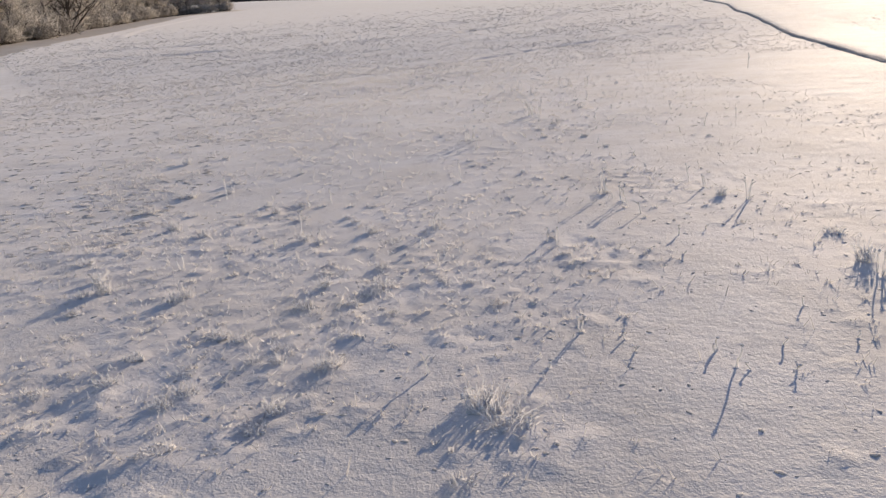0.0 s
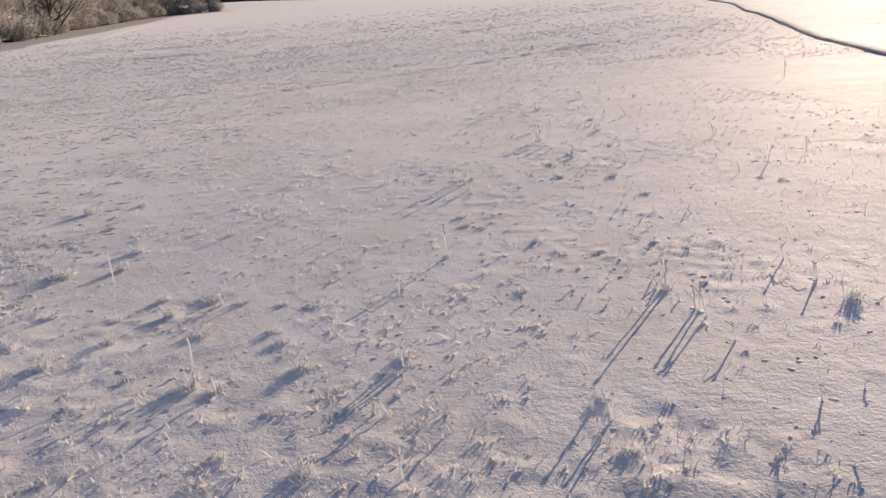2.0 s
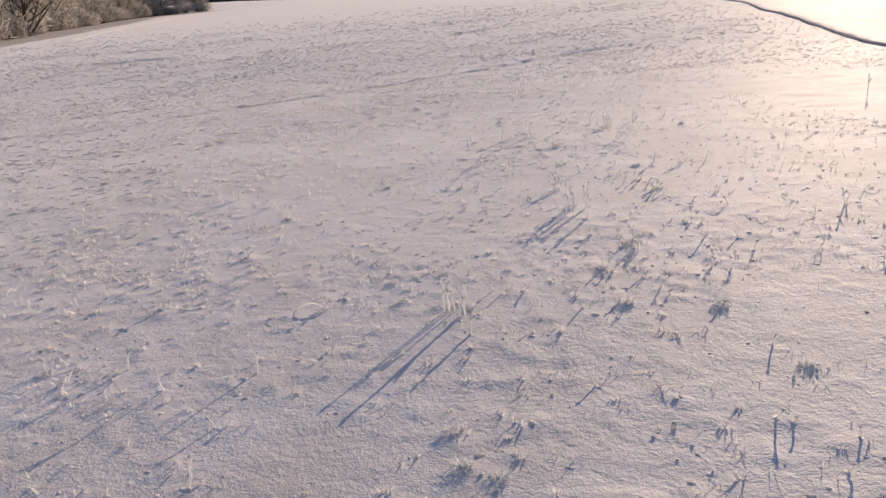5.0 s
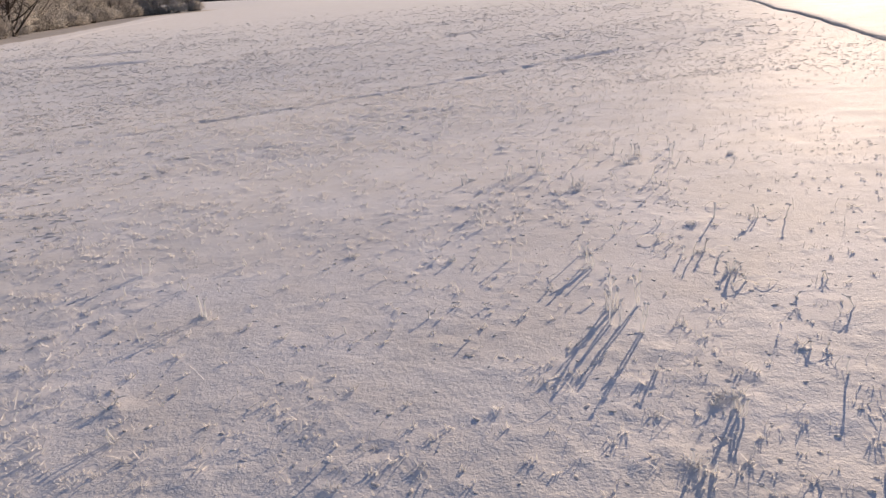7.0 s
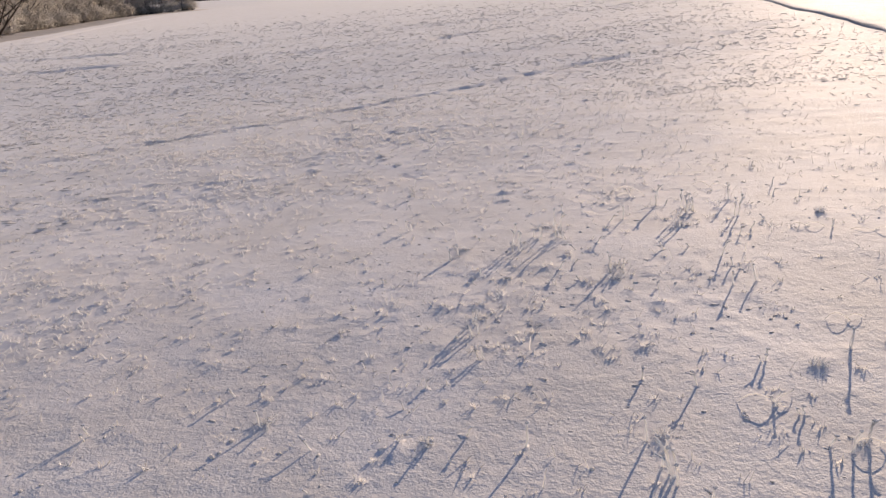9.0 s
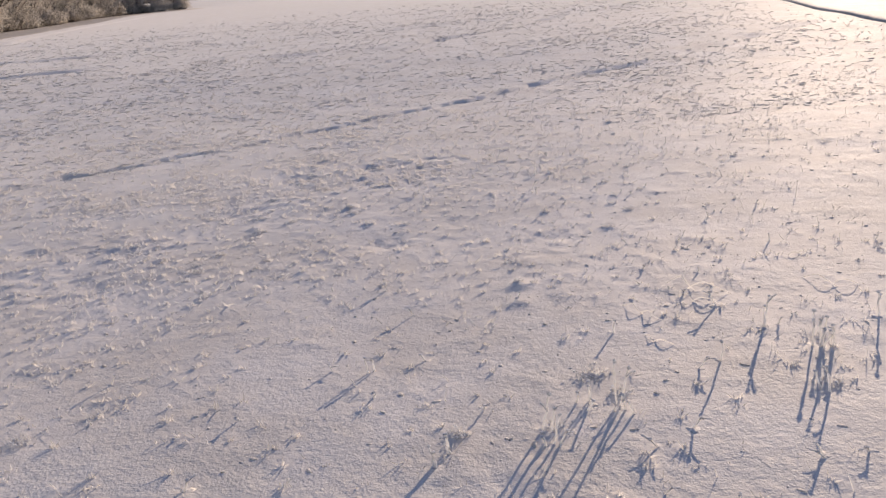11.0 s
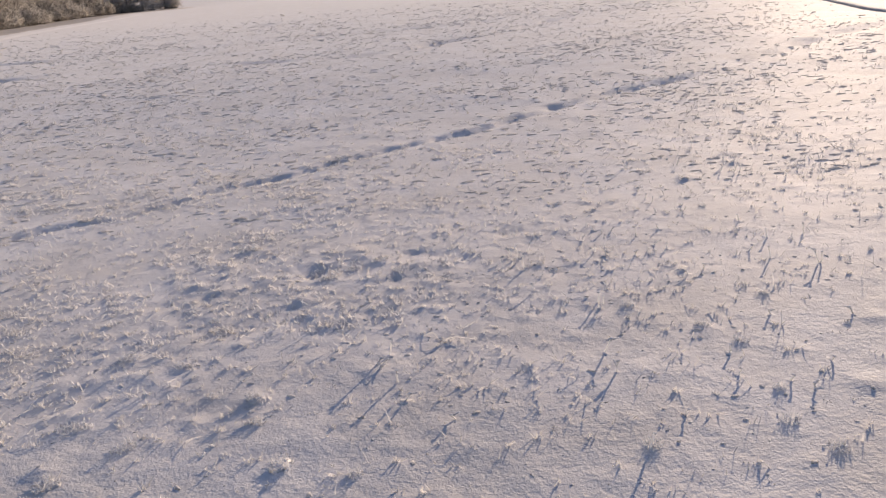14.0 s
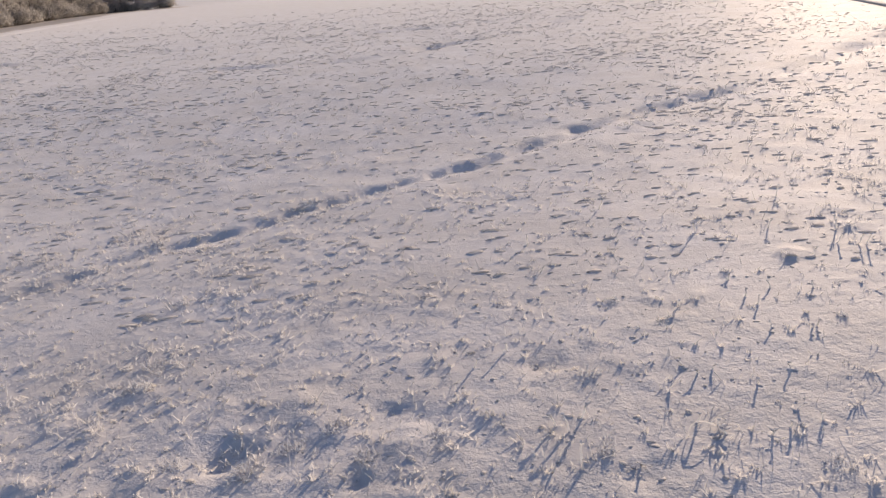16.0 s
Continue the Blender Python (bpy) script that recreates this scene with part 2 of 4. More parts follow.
def ground(x, y):
    x, y = np.atleast_1d(np.asarray(x, float)), np.atleast_1d(np.asarray(y, float))
    z = land(x, y) + 0.014 * wave(x, y, 1.7, 2) + 0.004 * wave(x, y, 0.6, 3)
    rough = tussock(x, y)
    lump = np.maximum(0, wave(x, y, 0.11, 11) + 0.5 * wave(x, y, 0.055, 12) - 0.15)
    z = z + (0.004 + 0.02 * rough) * lump * 1.2 + (0.0015 + 0.006 * rough) * wave(x, y, 0.06, 13)
    z = z - 0.03 * rough * np.maximum(0, wave(x, y, 0.33, 14) - 0.25)
    open_field = np.maximum(ease(3.0, 5.5, np.abs(x - 1)), ease(26, 33, y)) * ease(120, 60, y)
    z = z + open_field * (0.014 * np.maximum(0, wave(x, y, 0.42, 15) + 0.4 * wave(x, y, 0.2, 16) - 0.2) + 0.006 * wave(x, y, 0.24, 17))
    d, s = along(FURROW, x, y)
    d = np.abs(d * s + 0.10 * wave(x, y, 0.7, 26) + 0.06 * wave(x, y, 0.25, 27) + 0.03 * wave(x, y, 0.11, 31))
    sag = 0.7 + 0.35 * wave(x, y, 0.9, 21) + 0.3 * wave(x, y, 0.3, 28)
    fade = ease(-10, -3, x) * 0.8 + 0.2
    z = z - 0.06 * (1 + 0.06 * np.clip(y - 29, 0, 13)) * fade * np.maximum(0.4, sag) * np.exp(-(d / (0.062 + 0.018 * np.clip(y - 28, 0, 20))) ** 2) + 0.02 * fade * np.exp(-((d * s - 0.3) / 0.15) ** 2) * (0.6 + 0.5 * wave(x, y, 0.4, 25))
    for line in FAR_FURROWS:
        d, s = along(line, x, y)
        d = np.abs(d * s + 0.5 * wave(x, y, 2.5, 29))
        z = z - 0.2 * np.exp(-(d / 0.36) ** 2) * np.maximum(0.12, 0.4 + 0.6 * wave(x, y, 3.0, 22) + 0.5 * wave(x, y, 0.9, 30))
    for px, py, r, h in MOUNDS:
        near = (np.abs(x - px) < 2.5 * r) & (np.abs(y - py) < 2.5 * r)
        if near.any():
            u, w = x[near], y[near]
            q = np.hypot(u - px, w - py) / r * (1 + 0.45 * wave(u, w, 0.06, 23))
            z[near] += (0.26 * h if h > 0 else 0.32 * h) * (1 + 0.5 * wave(u, w, 0.05, 24)) * np.exp(-(1.25 * q) ** 2)
    return z


def steps(lo, hi, fine, grow, far_lo, far_hi):
    """Coordinates: even within lo..hi, widening steadily outside."""
    mid = list(np.arange(lo, hi, fine))
    up, s = [mid[-1]], fine
    while up[-1] < far_hi:
        s = s * grow if s < 4 else s * 1.12
        up.append(up[-1] + s)
    down, s = [lo], fine
    while down[-1] > far_lo:
        s = s * grow if s < 4 else s * 1.12
        down.append(down[-1] - s)
    return np.array(down[:0:-1] + mid + up[1:])


def mesh_of(name, verts, faces, mat, smooth=True):
    me = bpy.data.meshes.new(name)
    verts, faces = np.asarray(verts, np.float32), np.asarray(faces, np.int32)
    me.vertices.add(len(verts))
    me.vertices.foreach_set("co", verts.ravel())
    n = faces.shape[1]
    me.loops.add(faces.size)
    me.loops.foreach_set("vertex_index", faces.ravel())
    me.polygons.add(len(faces))
    me.polygons.foreach_set("loop_start", np.arange(len(faces), dtype=np.int32) * n)
    me.polygons.foreach_set("use_smooth", np.full(len(faces), smooth))
    me.update(calc_edges=True)
    me.materials.append(mat)
    return me


gx = steps(-2.3, 4.2, 0.045, 1.035, -900, 900)
gy = steps(2.8, 28.6, 0.045, 1.02, -150, 1200)
X, Y = np.meshgrid(gx, gy)
nx, ny = len(gx), len(gy)
idx = np.arange(nx * ny).reshape(ny, nx)
quads = np.stack([idx[:-1, :-1], idx[:-1, 1:], idx[1:, 1:], idx[1:, :-1]], -1).reshape(-1, 4)
tagged(new("ground", mesh_of("ground", np.stack([X, Y, ground(X, Y)], -1).reshape(-1, 3), quads, SNOW)),
       "snow-dusted frosty meadow with tussocks and furrows", "ground", kind="structure")


# ---- shapes ----
def part(name, me, parent, label="", m=None):
    ob = new(name, me)
    ob.parent = parent
    if m is not None:
        ob.matrix_basis = m
    return tagged(ob, label)


def spikes(roots, tips, widths, sag=0.0, rng=None, mid_width=0.7):
    """Tapering blades folded along their midrib, bowed by sag: vertices and triangles."""
    roots, tips, widths = np.asarray(roots, float), np.asarray(tips, float), np.asarray(widths, float)
    n = len(roots)
    axis = tips - roots
    length = np.linalg.norm(axis, axis=1, keepdims=True)
    axis = axis / length
    side = np.cross(axis, rng.normal(size=(n, 3)))
    side /= np.linalg.norm(side, axis=1, keepdims=True)
    other = np.cross(axis, side)
    mid = roots + (tips - roots) * 0.55
    mid[:, 2] += np.ravel(sag * length)
    v = np.zeros((n, 7, 3))
    for k in range(3):
        a = 2 * math.pi * k / 3
        off = (side * math.cos(a) + other * math.sin(a)) * widths[:, None] * 0.5
        v[:, k], v[:, 3 + k] = roots + off, mid + off * mid_width
    v[:, 6] = tips
    base = np.array([[0, 1, 4], [0, 4, 3], [1, 2, 5], [1, 5, 4], [3, 4, 6], [4, 5, 6]])
    f = base[None] + 7 * np.arange(n)[:, None, None]
    return v.reshape(-1, 3), f.reshape(-1, 3)


def tube(points, radii, sides=5, fold=False):
    """A tapering tube through points, closed at both ends, or a blade folded along its midrib: vertices and triangles."""
    v, f = [], []
    pts = [Vector(p) for p in points]
    for i, (p, r) in enumerate(zip(pts, radii)):
        d = (pts[min(i + 1, len(pts) - 1)] - pts[max(i - 1, 0)]).normalized()
        a = d.cross(Vector((0.31, 0.87, 0.38))).normalized()
        b = d.cross(a)
        for k in range(sides):
            t = 2 * math.pi * k / sides
            v.append(p + (a * math.cos(t) + b * math.sin(t)) * r)
    for i in range(len(pts) - 1):
        for k in range(sides // 2 if fold else sides):
            a, b = i * sides + k, i * sides + (k + 1) % sides
            c, d = a + sides, b + sides
            f += [(a, b, d), (a, d, c)]
    if fold:
        return np.array([tuple(p) for p in v]), np.array(f)
    n = len(v)
    v += [pts[0], pts[-1]]
    for k in range(sides):
        f += [(n, (k + 1) % sides, k), (n + 1, n - sides + k, n - sides + (k + 1) % sides)]
    return np.array([tuple(p) for p in v]), np.array(f)


def join(*pieces):
    vs, fs, n = [], [], 0
    for v, f in pieces:
        vs.append(v), fs.append(np.asarray(f) + n)
        n += len(v)
    return np.concatenate(vs), np.concatenate(fs)


def blob(r, flat, seed, rough=0.25, level=2):
    """A lumpy clod, flattened, resting around z = 0."""
    bm = bmesh.new()
    bmesh.ops.create_icosphere(bm, subdivisions=level, radius=1)
    for w in bm.verts:
        k = 1 + rough * noise.noise(w.co * 1.7 + Vector((seed * 7.1, 3.3, 1.9))) + 0.5 * rough * noise.noise(w.co * 4.3 + Vector((seed, 0, 0)))
        w.co = Vector((w.co.x * k, w.co.y * k, w.co.z * k * flat)) * r
    v = np.array([tuple(w.co) for w in bm.verts])
    f = np.array([[w.index for w in face.verts] for face in bm.faces])
    bm.free()
    return v, f


# ---- grass tufts ----
def blade_mesh(name, length, lean, curl, width, mat, seed):
    """One long frosted blade that rises and bows over."""
    pts, p, ang = [], Vector((0, 0, -0.02)), lean
    n = 6
    rnd = random.Random(seed)
    for i in range(n + 1):
        pts.append(p.copy())
        p += Vector((math.sin(ang), rnd.uniform(-0.06, 0.06), math.cos(ang))) * length / n
        ang += curl / n
    n2 = 2 * n
    more = [pts[i // 2] if i % 2 == 0 else (pts[i // 2] + pts[i // 2 + 1]) / 2 for i in range(n2 + 1)]
    radii = [width * 0.5 * rnd.uniform(0.55, 1.45) * (1.0 if i < n2 - 1 else 0.6) for i in range(n2 + 1)]
    return mesh_of(name, *tube(more, radii, 4, True), mat)


BLADES = [blade_mesh("blade", L, lean, curl, w, m, i) for i, (L, lean, curl, w, m) in enumerate([
    (0.17, 0.10, 0.5, 0.006, FROST), (0.20, 0.15, 1.4, 0.006, FROST), (0.15, 0.3, 0.8, 0.006, FROST), (0.22, 0.1, 2.2, 0.006, STRAW),
    (0.18, 0.05, 0.3, 0.006, STRAW), (0.21, 0.3, 1.8, 0.006, FROST)])]


def tuft_meshes(seed, n, reach, height):
    rng = np.random.default_rng(seed)
    a, q = rng.uniform(0, 2 * math.pi, n), np.sqrt(rng.uniform(0, 1, n))
    roots = np.stack([np.cos(a) * q * reach * 0.55, np.sin(a) * q * reach * 0.55, np.full(n, -0.02)], 1)
    h = height * rng.uniform(0.35, 1.0, n)
    lean = rng.normal(0, 0.34, (n, 2)) + np.stack([np.cos(a), np.sin(a)], 1) * q[:, None] * 0.25
    tips = roots + np.stack([lean[:, 0] * h, lean[:, 1] * h, h], 1)
    crumbs = []
    for i in range(40):
        k = rng.integers(0, n)
        at = roots[k] + (tips[k] - roots[k]) * rng.uniform(0.2, 1.0)
        w, g = blob(rng.uniform(0.005, 0.011), 0.9, i, 0.9, 1)
        crumbs.append((w + at, g))
    fine = mesh_of("fine_grass", *join(spikes(roots, tips, rng.uniform(0.003, 0.0055, n), 0.12, rng, 1.1), *crumbs), FROST)
    base = mesh_of("frosted_base", *blob(reach * 0.62, 0.13, seed, 0.9), SNOW)
    return fine, base


TUFT_SHAPES = [tuft_meshes(s, 95, 0.14, 0.14) for s in range(4)]


def seed_at(x, y):
    return int(abs(x) * 100) * 7 + int(y * 100) * 13


def grass_tuft(x, y, size, tall):
    """A tussock of frosted grass: snowy base, fine blades, and single long blades."""
    seed, height = seed_at(x, y), tall / 0.17
    rnd = random.Random(seed)
    thing = new("grass_tuft")
    thing.matrix_basis = pose(x, y, ground(x, y).item() - 0.008, 0, 0, rnd.uniform(0, 360))
    fine, base = TUFT_SHAPES[seed % 4]
    part("frosted_base", base, thing, "snow-covered hummock", Matrix.Diagonal((size, size, min(size, 1.2), 1)))
    tagged(part("fine_grass", fine, thing, "", Matrix.Diagonal((size, size, height, 1))), kind="stuff")
    for i in range(7):
        a = rnd.uniform(0, 360)
        r = rnd.uniform(0, 0.08) * size
        s = height * rnd.uniform(0.4, 0.85)
        part("blade", rnd.choice(BLADES), thing, "", pose(r * math.cos(a), r * math.sin(a), 0, 0, 0, a) @ Matrix.Diagonal((s, s, s, 1)))
    return tagged(thing, "tussock of pale grass stiff with hoarfrost", "grass tuft", "grass tufts in the field")


# ---- weed stalks ----
def stalk_mesh(seed, height):
    rnd = random.Random(seed)
    pts, p, lean = [], Vector((0, 0, -0.03)), Vector((rnd.uniform(-0.1, 0.1), rnd.uniform(-0.1, 0.1), 1))
    for i in range(6):
        pts.append(p.copy())
        p += (lean + Vector((rnd.uniform(-0.12, 0.12), rnd.uniform(-0.12, 0.12), 0))).normalized() * height / 5
    stem = mesh_of("stem", *tube(pts, [0.0066, 0.0064, 0.0062, 0.006, 0.0058, 0.0054], 5), RIMED_STEM)
    v, f = blob(0.012, 1.3, seed, 0.6, 1)
    head = mesh_of("seed_head", v + np.array(tuple(pts[5])), f, FROST)
    twigs = []
    for k in range(rnd.randint(0, 1)):
        at = pts[rnd.choice([2, 3, 4])]
        d = Vector((rnd.uniform(-1, 1), rnd.uniform(-1, 1), rnd.uniform(0.3, 1.2))).normalized() * height * rnd.uniform(0.15, 0.3)
        twigs.append(mesh_of("twig", *tube([at, at + d * 0.6 + Vector((0, 0, 0.01)), at + d], [0.006, 0.008, 0.009], 4), FROST))
    return stem, head, twigs


STALKS = [stalk_mesh(s, 0.3) for s in range(7)]
CLUMP = mesh_of("frosted_base", *blob(0.035, 0.22, 5, 0.8, 2), SNOW)


def weed_stalks(x, y, count, height):
    """A few dry stems of one plant, coated with frost."""
    rnd = random.Random(seed_at(x, y))
    thing = new("weed_stalk")
    thing.matrix_basis = pose(x, y, ground(x, y).item() - 0.004, 0, 0, rnd.uniform(0, 360))
    part("frosted_base", CLUMP, thing, "", Matrix.Diagonal((1, 1, 0.7, 1)))
    for i in range(count):
        a, r = rnd.uniform(0, 6.28), rnd.uniform(0, 0.01 + 0.02 * count) if i else 0.0
        s = height / 0.3 * (rnd.uniform(0.55, 0.95) if i else 1.0)
        stem, head, twigs = STALKS[rnd.randrange(7)]
        st = part("stem", stem, thing, "", pose(r * math.cos(a), r * math.sin(a), 0, rnd.uniform(-8, 8), rnd.uniform(-8, 8), rnd.uniform(0, 360)) @ Matrix.Diagonal((1, 1, s, 1)))
        part("seed_head", head, st, "rimed seed head")
        for tw in twigs:
            part("twig", tw, st)
    return tagged(thing, "dry weed stalk coated with hoarfrost in snow", "weed stalk", "weed stalks in the field")


def bent_blades(x, y, size):
    """Long dead leaves that arch over and touch the snow."""
    rnd = random.Random(seed_at(x, y))
    turn = rnd.uniform(-40, 40)
    thing = new("bent_grass")
    thing.matrix_basis = pose(x, y, ground(x, y).item(), 0, 0, turn)
    for i in range(2):
        w, h = size * rnd.uniform(0.5, 0.8), size * rnd.uniform(0.1, 0.2)
        pts = [(w * (k / 7 - 0.15), 0.06 * size * math.sin(k), h * math.sin(math.pi * min(1, k / 7 * 1.02)) - 0.012) for k in range(8)]
        v, f = tube(pts, [0.0025, 0.003, 0.003, 0.003, 0.003, 0.003, 0.0025, 0.002], 4, True)
        part("blade", mesh_of("blade", v, f, STRAW), thing, "", pose(0, 0, 0, 0, 0, rnd.uniform(-25, 25) + 150 * i))
    return tagged(thing, "dead grass leaf arching over the frosty snow", "bent grass", "bent grass leaves")


# tufts, 0 to 4 m along
grass_tuft(-1.49, 3.27, 0.9, 0.07)
grass_tuft(-1.04, 3.42, 0.8, 0.07)
grass_tuft(0.16, 3.48, 1.3, 0.17)
grass_tuft(0.27, 3.29, 1.4, 0.13)
# tufts, 4 to 8 m along
grass_tuft(-2.81, 5.29, 0.8, 0.07)
grass_tuft(-2.47, 4.00, 0.8, 0.07)
grass_tuft(-2.01, 4.37, 0.7, 0.07)
grass_tuft(-1.62, 4.14, 0.8, 0.07)
grass_tuft(-1.53, 4.63, 0.8, 0.07)
grass_tuft(-1.07, 4.36, 0.7, 0.07)
grass_tuft(-1.03, 5.08, 0.9, 0.13)
grass_tuft(-0.98, 5.81, 0.8, 0.07)
grass_tuft(-0.69, 5.07, 0.7, 0.07)
grass_tuft(-0.69, 4.13, 0.7, 0.07)
grass_tuft(-0.40, 4.80, 0.7, 0.07)
grass_tuft(0.34, 4.85, 0.7, 0.07)
grass_tuft(3.07, 5.11, 0.8, 0.25)
grass_tuft(3.22, 5.83, 0.9, 0.11)
# tufts, 8 to 12 m along
grass_tuft(-3.82, 11.48, 0.8, 0.21)
grass_tuft(-3.13, 9.21, 1.2, 0.14)
grass_tuft(-2.65, 9.75, 0.8, 0.15)
grass_tuft(-0.72, 8.00, 0.8, 0.07)
grass_tuft(0.46, 10.06, 0.6, 0.07)
grass_tuft(2.41, 10.41, 0.6, 0.07)
# tufts, 12 to 16 m along
grass_tuft(-2.06, 14.30, 0.6, 0.07)
# tufts, 16 to 20 m along
grass_tuft(-1.79, 19.61, 0.6, 0.07)
grass_tuft(-1.10, 18.58, 0.7, 0.07)
# tufts, 20 to 24 m along
grass_tuft(-0.84, 21.31, 0.7, 0.07)
grass_tuft(-0.76, 21.76, 0.7, 0.07)
grass_tuft(-0.57, 22.98, 0.8, 0.07)
grass_tuft(-0.54, 22.07, 0.7, 0.07)
grass_tuft(-0.55, 23.82, 0.8, 0.07)
grass_tuft(-0.49, 22.46, 0.7, 0.07)
grass_tuft(-0.20, 22.73, 0.7, 0.07)
grass_tuft(-0.13, 23.65, 0.7, 0.07)
grass_tuft(0.65, 22.42, 0.7, 0.07)
grass_tuft(2.90, 21.60, 0.6, 0.07)
grass_tuft(3.17, 22.38, 0.6, 0.07)
grass_tuft(3.27, 22.12, 0.6, 0.07)
# tufts, 24 to 28 m along
grass_tuft(-0.13, 26.02, 0.8, 0.09)
grass_tuft(0.02, 24.13, 0.7, 0.07)
grass_tuft(0.29, 25.15, 0.7, 0.07)
grass_tuft(0.69, 25.03, 0.8, 0.07)
grass_tuft(0.86, 25.22, 0.8, 0.07)
grass_tuft(1.07, 25.34, 0.8, 0.07)
grass_tuft(1.25, 25.07, 0.7, 0.07)
grass_tuft(1.61, 25.20, 0.7, 0.07)
grass_tuft(2.50, 25.68, 0.7, 0.07)
grass_tuft(2.91, 26.68, 0.6, 0.07)
grass_tuft(3.36, 24.65, 0.8, 0.07)
# tufts, 28 to 32 m along
grass_tuft(-0.93, 29.13, 0.8, 0.07)
grass_tuft(0.17, 29.74, 0.9, 0.07)
grass_tuft(0.49, 30.28, 1, 0.07)
# stalks, 4 to 8 m along
weed_stalks(-1.55, 6.63, 2, 0.11)
# stalks, 12 to 16 m along
weed_stalks(-1.79, 15.59, 4, 0.18)
# stalks, 24 to 28 m along
weed_stalks(5.10, 27.72, 1, 0.14)
# bent leaves, 4 to 8 m along
bent_blades(2.58, 7.88, 0.25)
# bent leaves, 12 to 16 m along
bent_blades(3.31, 13.08, 0.25)
# bent leaves, 16 to 20 m along
bent_blades(2.52, 19.05, 0.22)
# plants that stand out along the way
grass_tuft(-0.00, 2.83, 0.7, 0.07)
weed_stalks(1.84, 3.58, 1, 0.06)
weed_stalks(1.61, 3.62, 1, 0.05)
weed_stalks(1.54, 3.66, 1, 0.16)
weed_stalks(0.55, 3.83, 1, 0.08)
weed_stalks(1.90, 3.88, 1, 0.06)
weed_stalks(-0.13, 3.88, 1, 0.16)
weed_stalks(1.53, 3.88, 2, 0.08)
weed_stalks(2.34, 3.89, 1, 0.05)
weed_stalks(1.07, 3.95, 1, 0.05)
weed_stalks(1.05, 4.11, 1, 0.05)
weed_stalks(0.82, 4.27, 2, 0.12)
weed_stalks(0.64, 4.33, 1, 0.05)
weed_stalks(2.27, 4.38, 1, 0.07)
weed_stalks(3.01, 4.85, 3, 0.20)
grass_tuft(0.19, 5.31, 0.5, 0.07)
grass_tuft(-2.08, 5.39, 0.6, 0.16)
grass_tuft(-0.02, 5.39, 0.5, 0.07)
weed_stalks(1.88, 5.55, 1, 0.05)
weed_stalks(-2.08, 5.65, 1, 0.05)
weed_stalks(-0.04, 5.72, 1, 0.15)
grass_tuft(-2.76, 5.72, 0.7, 0.25)
grass_tuft(1.00, 5.79, 0.6, 0.09)
weed_stalks(0.96, 6.06, 2, 0.19)
weed_stalks(0.15, 6.06, 1, 0.09)
weed_stalks(2.02, 6.08, 1, 0.09)
weed_stalks(2.27, 6.15, 1, 0.05)
weed_stalks(-2.25, 6.16, 1, 0.18)
weed_stalks(0.91, 6.18, 2, 0.15)
grass_tuft(0.98, 6.28, 0.5, 0.11)
weed_stalks(-0.13, 6.33, 1, 0.12)
weed_stalks(-0.21, 6.35, 1, 0.10)
grass_tuft(-0.76, 6.45, 0.5, 0.07)
weed_stalks(-1.95, 6.67, 1, 0.08)
weed_stalks(-1.12, 6.70, 2, 0.17)
grass_tuft(-1.14, 6.77, 0.6, 0.10)
weed_stalks(1.90, 6.84, 1, 0.13)
weed_stalks(-0.02, 6.87, 1, 0.13)
weed_stalks(-0.06, 6.88, 2, 0.17)
weed_stalks(-0.08, 6.93, 1, 0.17)
grass_tuft(-0.05, 7.00, 0.6, 0.13)
weed_stalks(3.01, 7.02, 1, 0.23)
weed_stalks(2.99, 7.03, 2, 0.24)
weed_stalks(-1.37, 7.10, 1, 0.24)
weed_stalks(1.87, 7.22, 1, 0.21)
grass_tuft(2.83, 7.27, 0.6, 0.17)
weed_stalks(1.85, 7.30, 1, 0.21)
grass_tuft(0.78, 7.31, 0.5, 0.07)
weed_stalks(1.84, 7.34, 2, 0.21)
grass_tuft(-0.86, 7.36, 0.6, 0.08)
bent_blades(2.97, 7.36, 0.25)
weed_stalks(1.79, 7.49, 1, 0.05)
weed_stalks(1.32, 7.57, 1, 0.05)
bent_blades(2.59, 7.60, 0.25)
weed_stalks(2.80, 7.68, 2, 0.16)
weed_stalks(1.76, 7.68, 3, 0.32)
weed_stalks(0.76, 7.69, 1, 0.05)
weed_stalks(1.19, 7.72, 1, 0.05)
weed_stalks(-0.59, 7.74, 1, 0.05)
grass_tuft(1.79, 7.75, 0.5, 0.10)
weed_stalks(1.71, 7.76, 2, 0.08)
weed_stalks(0.61, 7.78, 1, 0.05)
weed_stalks(1.71, 7.88, 1, 0.06)
weed_stalks(1.15, 7.89, 2, 0.05)
weed_stalks(0.38, 7.90, 1, 0.05)
grass_tuft(0.79, 7.95, 0.5, 0.07)
weed_stalks(1.45, 7.98, 1, 0.05)
grass_tuft(-0.97, 8.07, 0.5, 0.07)
weed_stalks(-0.12, 8.07, 1, 0.13)
weed_stalks(2.80, 8.15, 1, 0.19)
weed_stalks(-1.46, 8.18, 2, 0.14)
grass_tuft(-1.31, 8.18, 0.6, 0.07)
weed_stalks(-1.58, 8.26, 2, 0.07)
weed_stalks(-1.20, 8.27, 1, 0.20)
grass_tuft(-1.57, 8.35, 0.9, 0.07)
weed_stalks(2.21, 8.61, 2, 0.06)
weed_stalks(-1.24, 8.71, 1, 0.05)
weed_stalks(0.74, 8.77, 1, 0.05)
weed_stalks(2.01, 8.78, 1, 0.05)
weed_stalks(-0.42, 8.80, 1, 0.12)
weed_stalks(0.28, 8.85, 1, 0.31)
grass_tuft(0.28, 8.88, 0.4, 0.07)
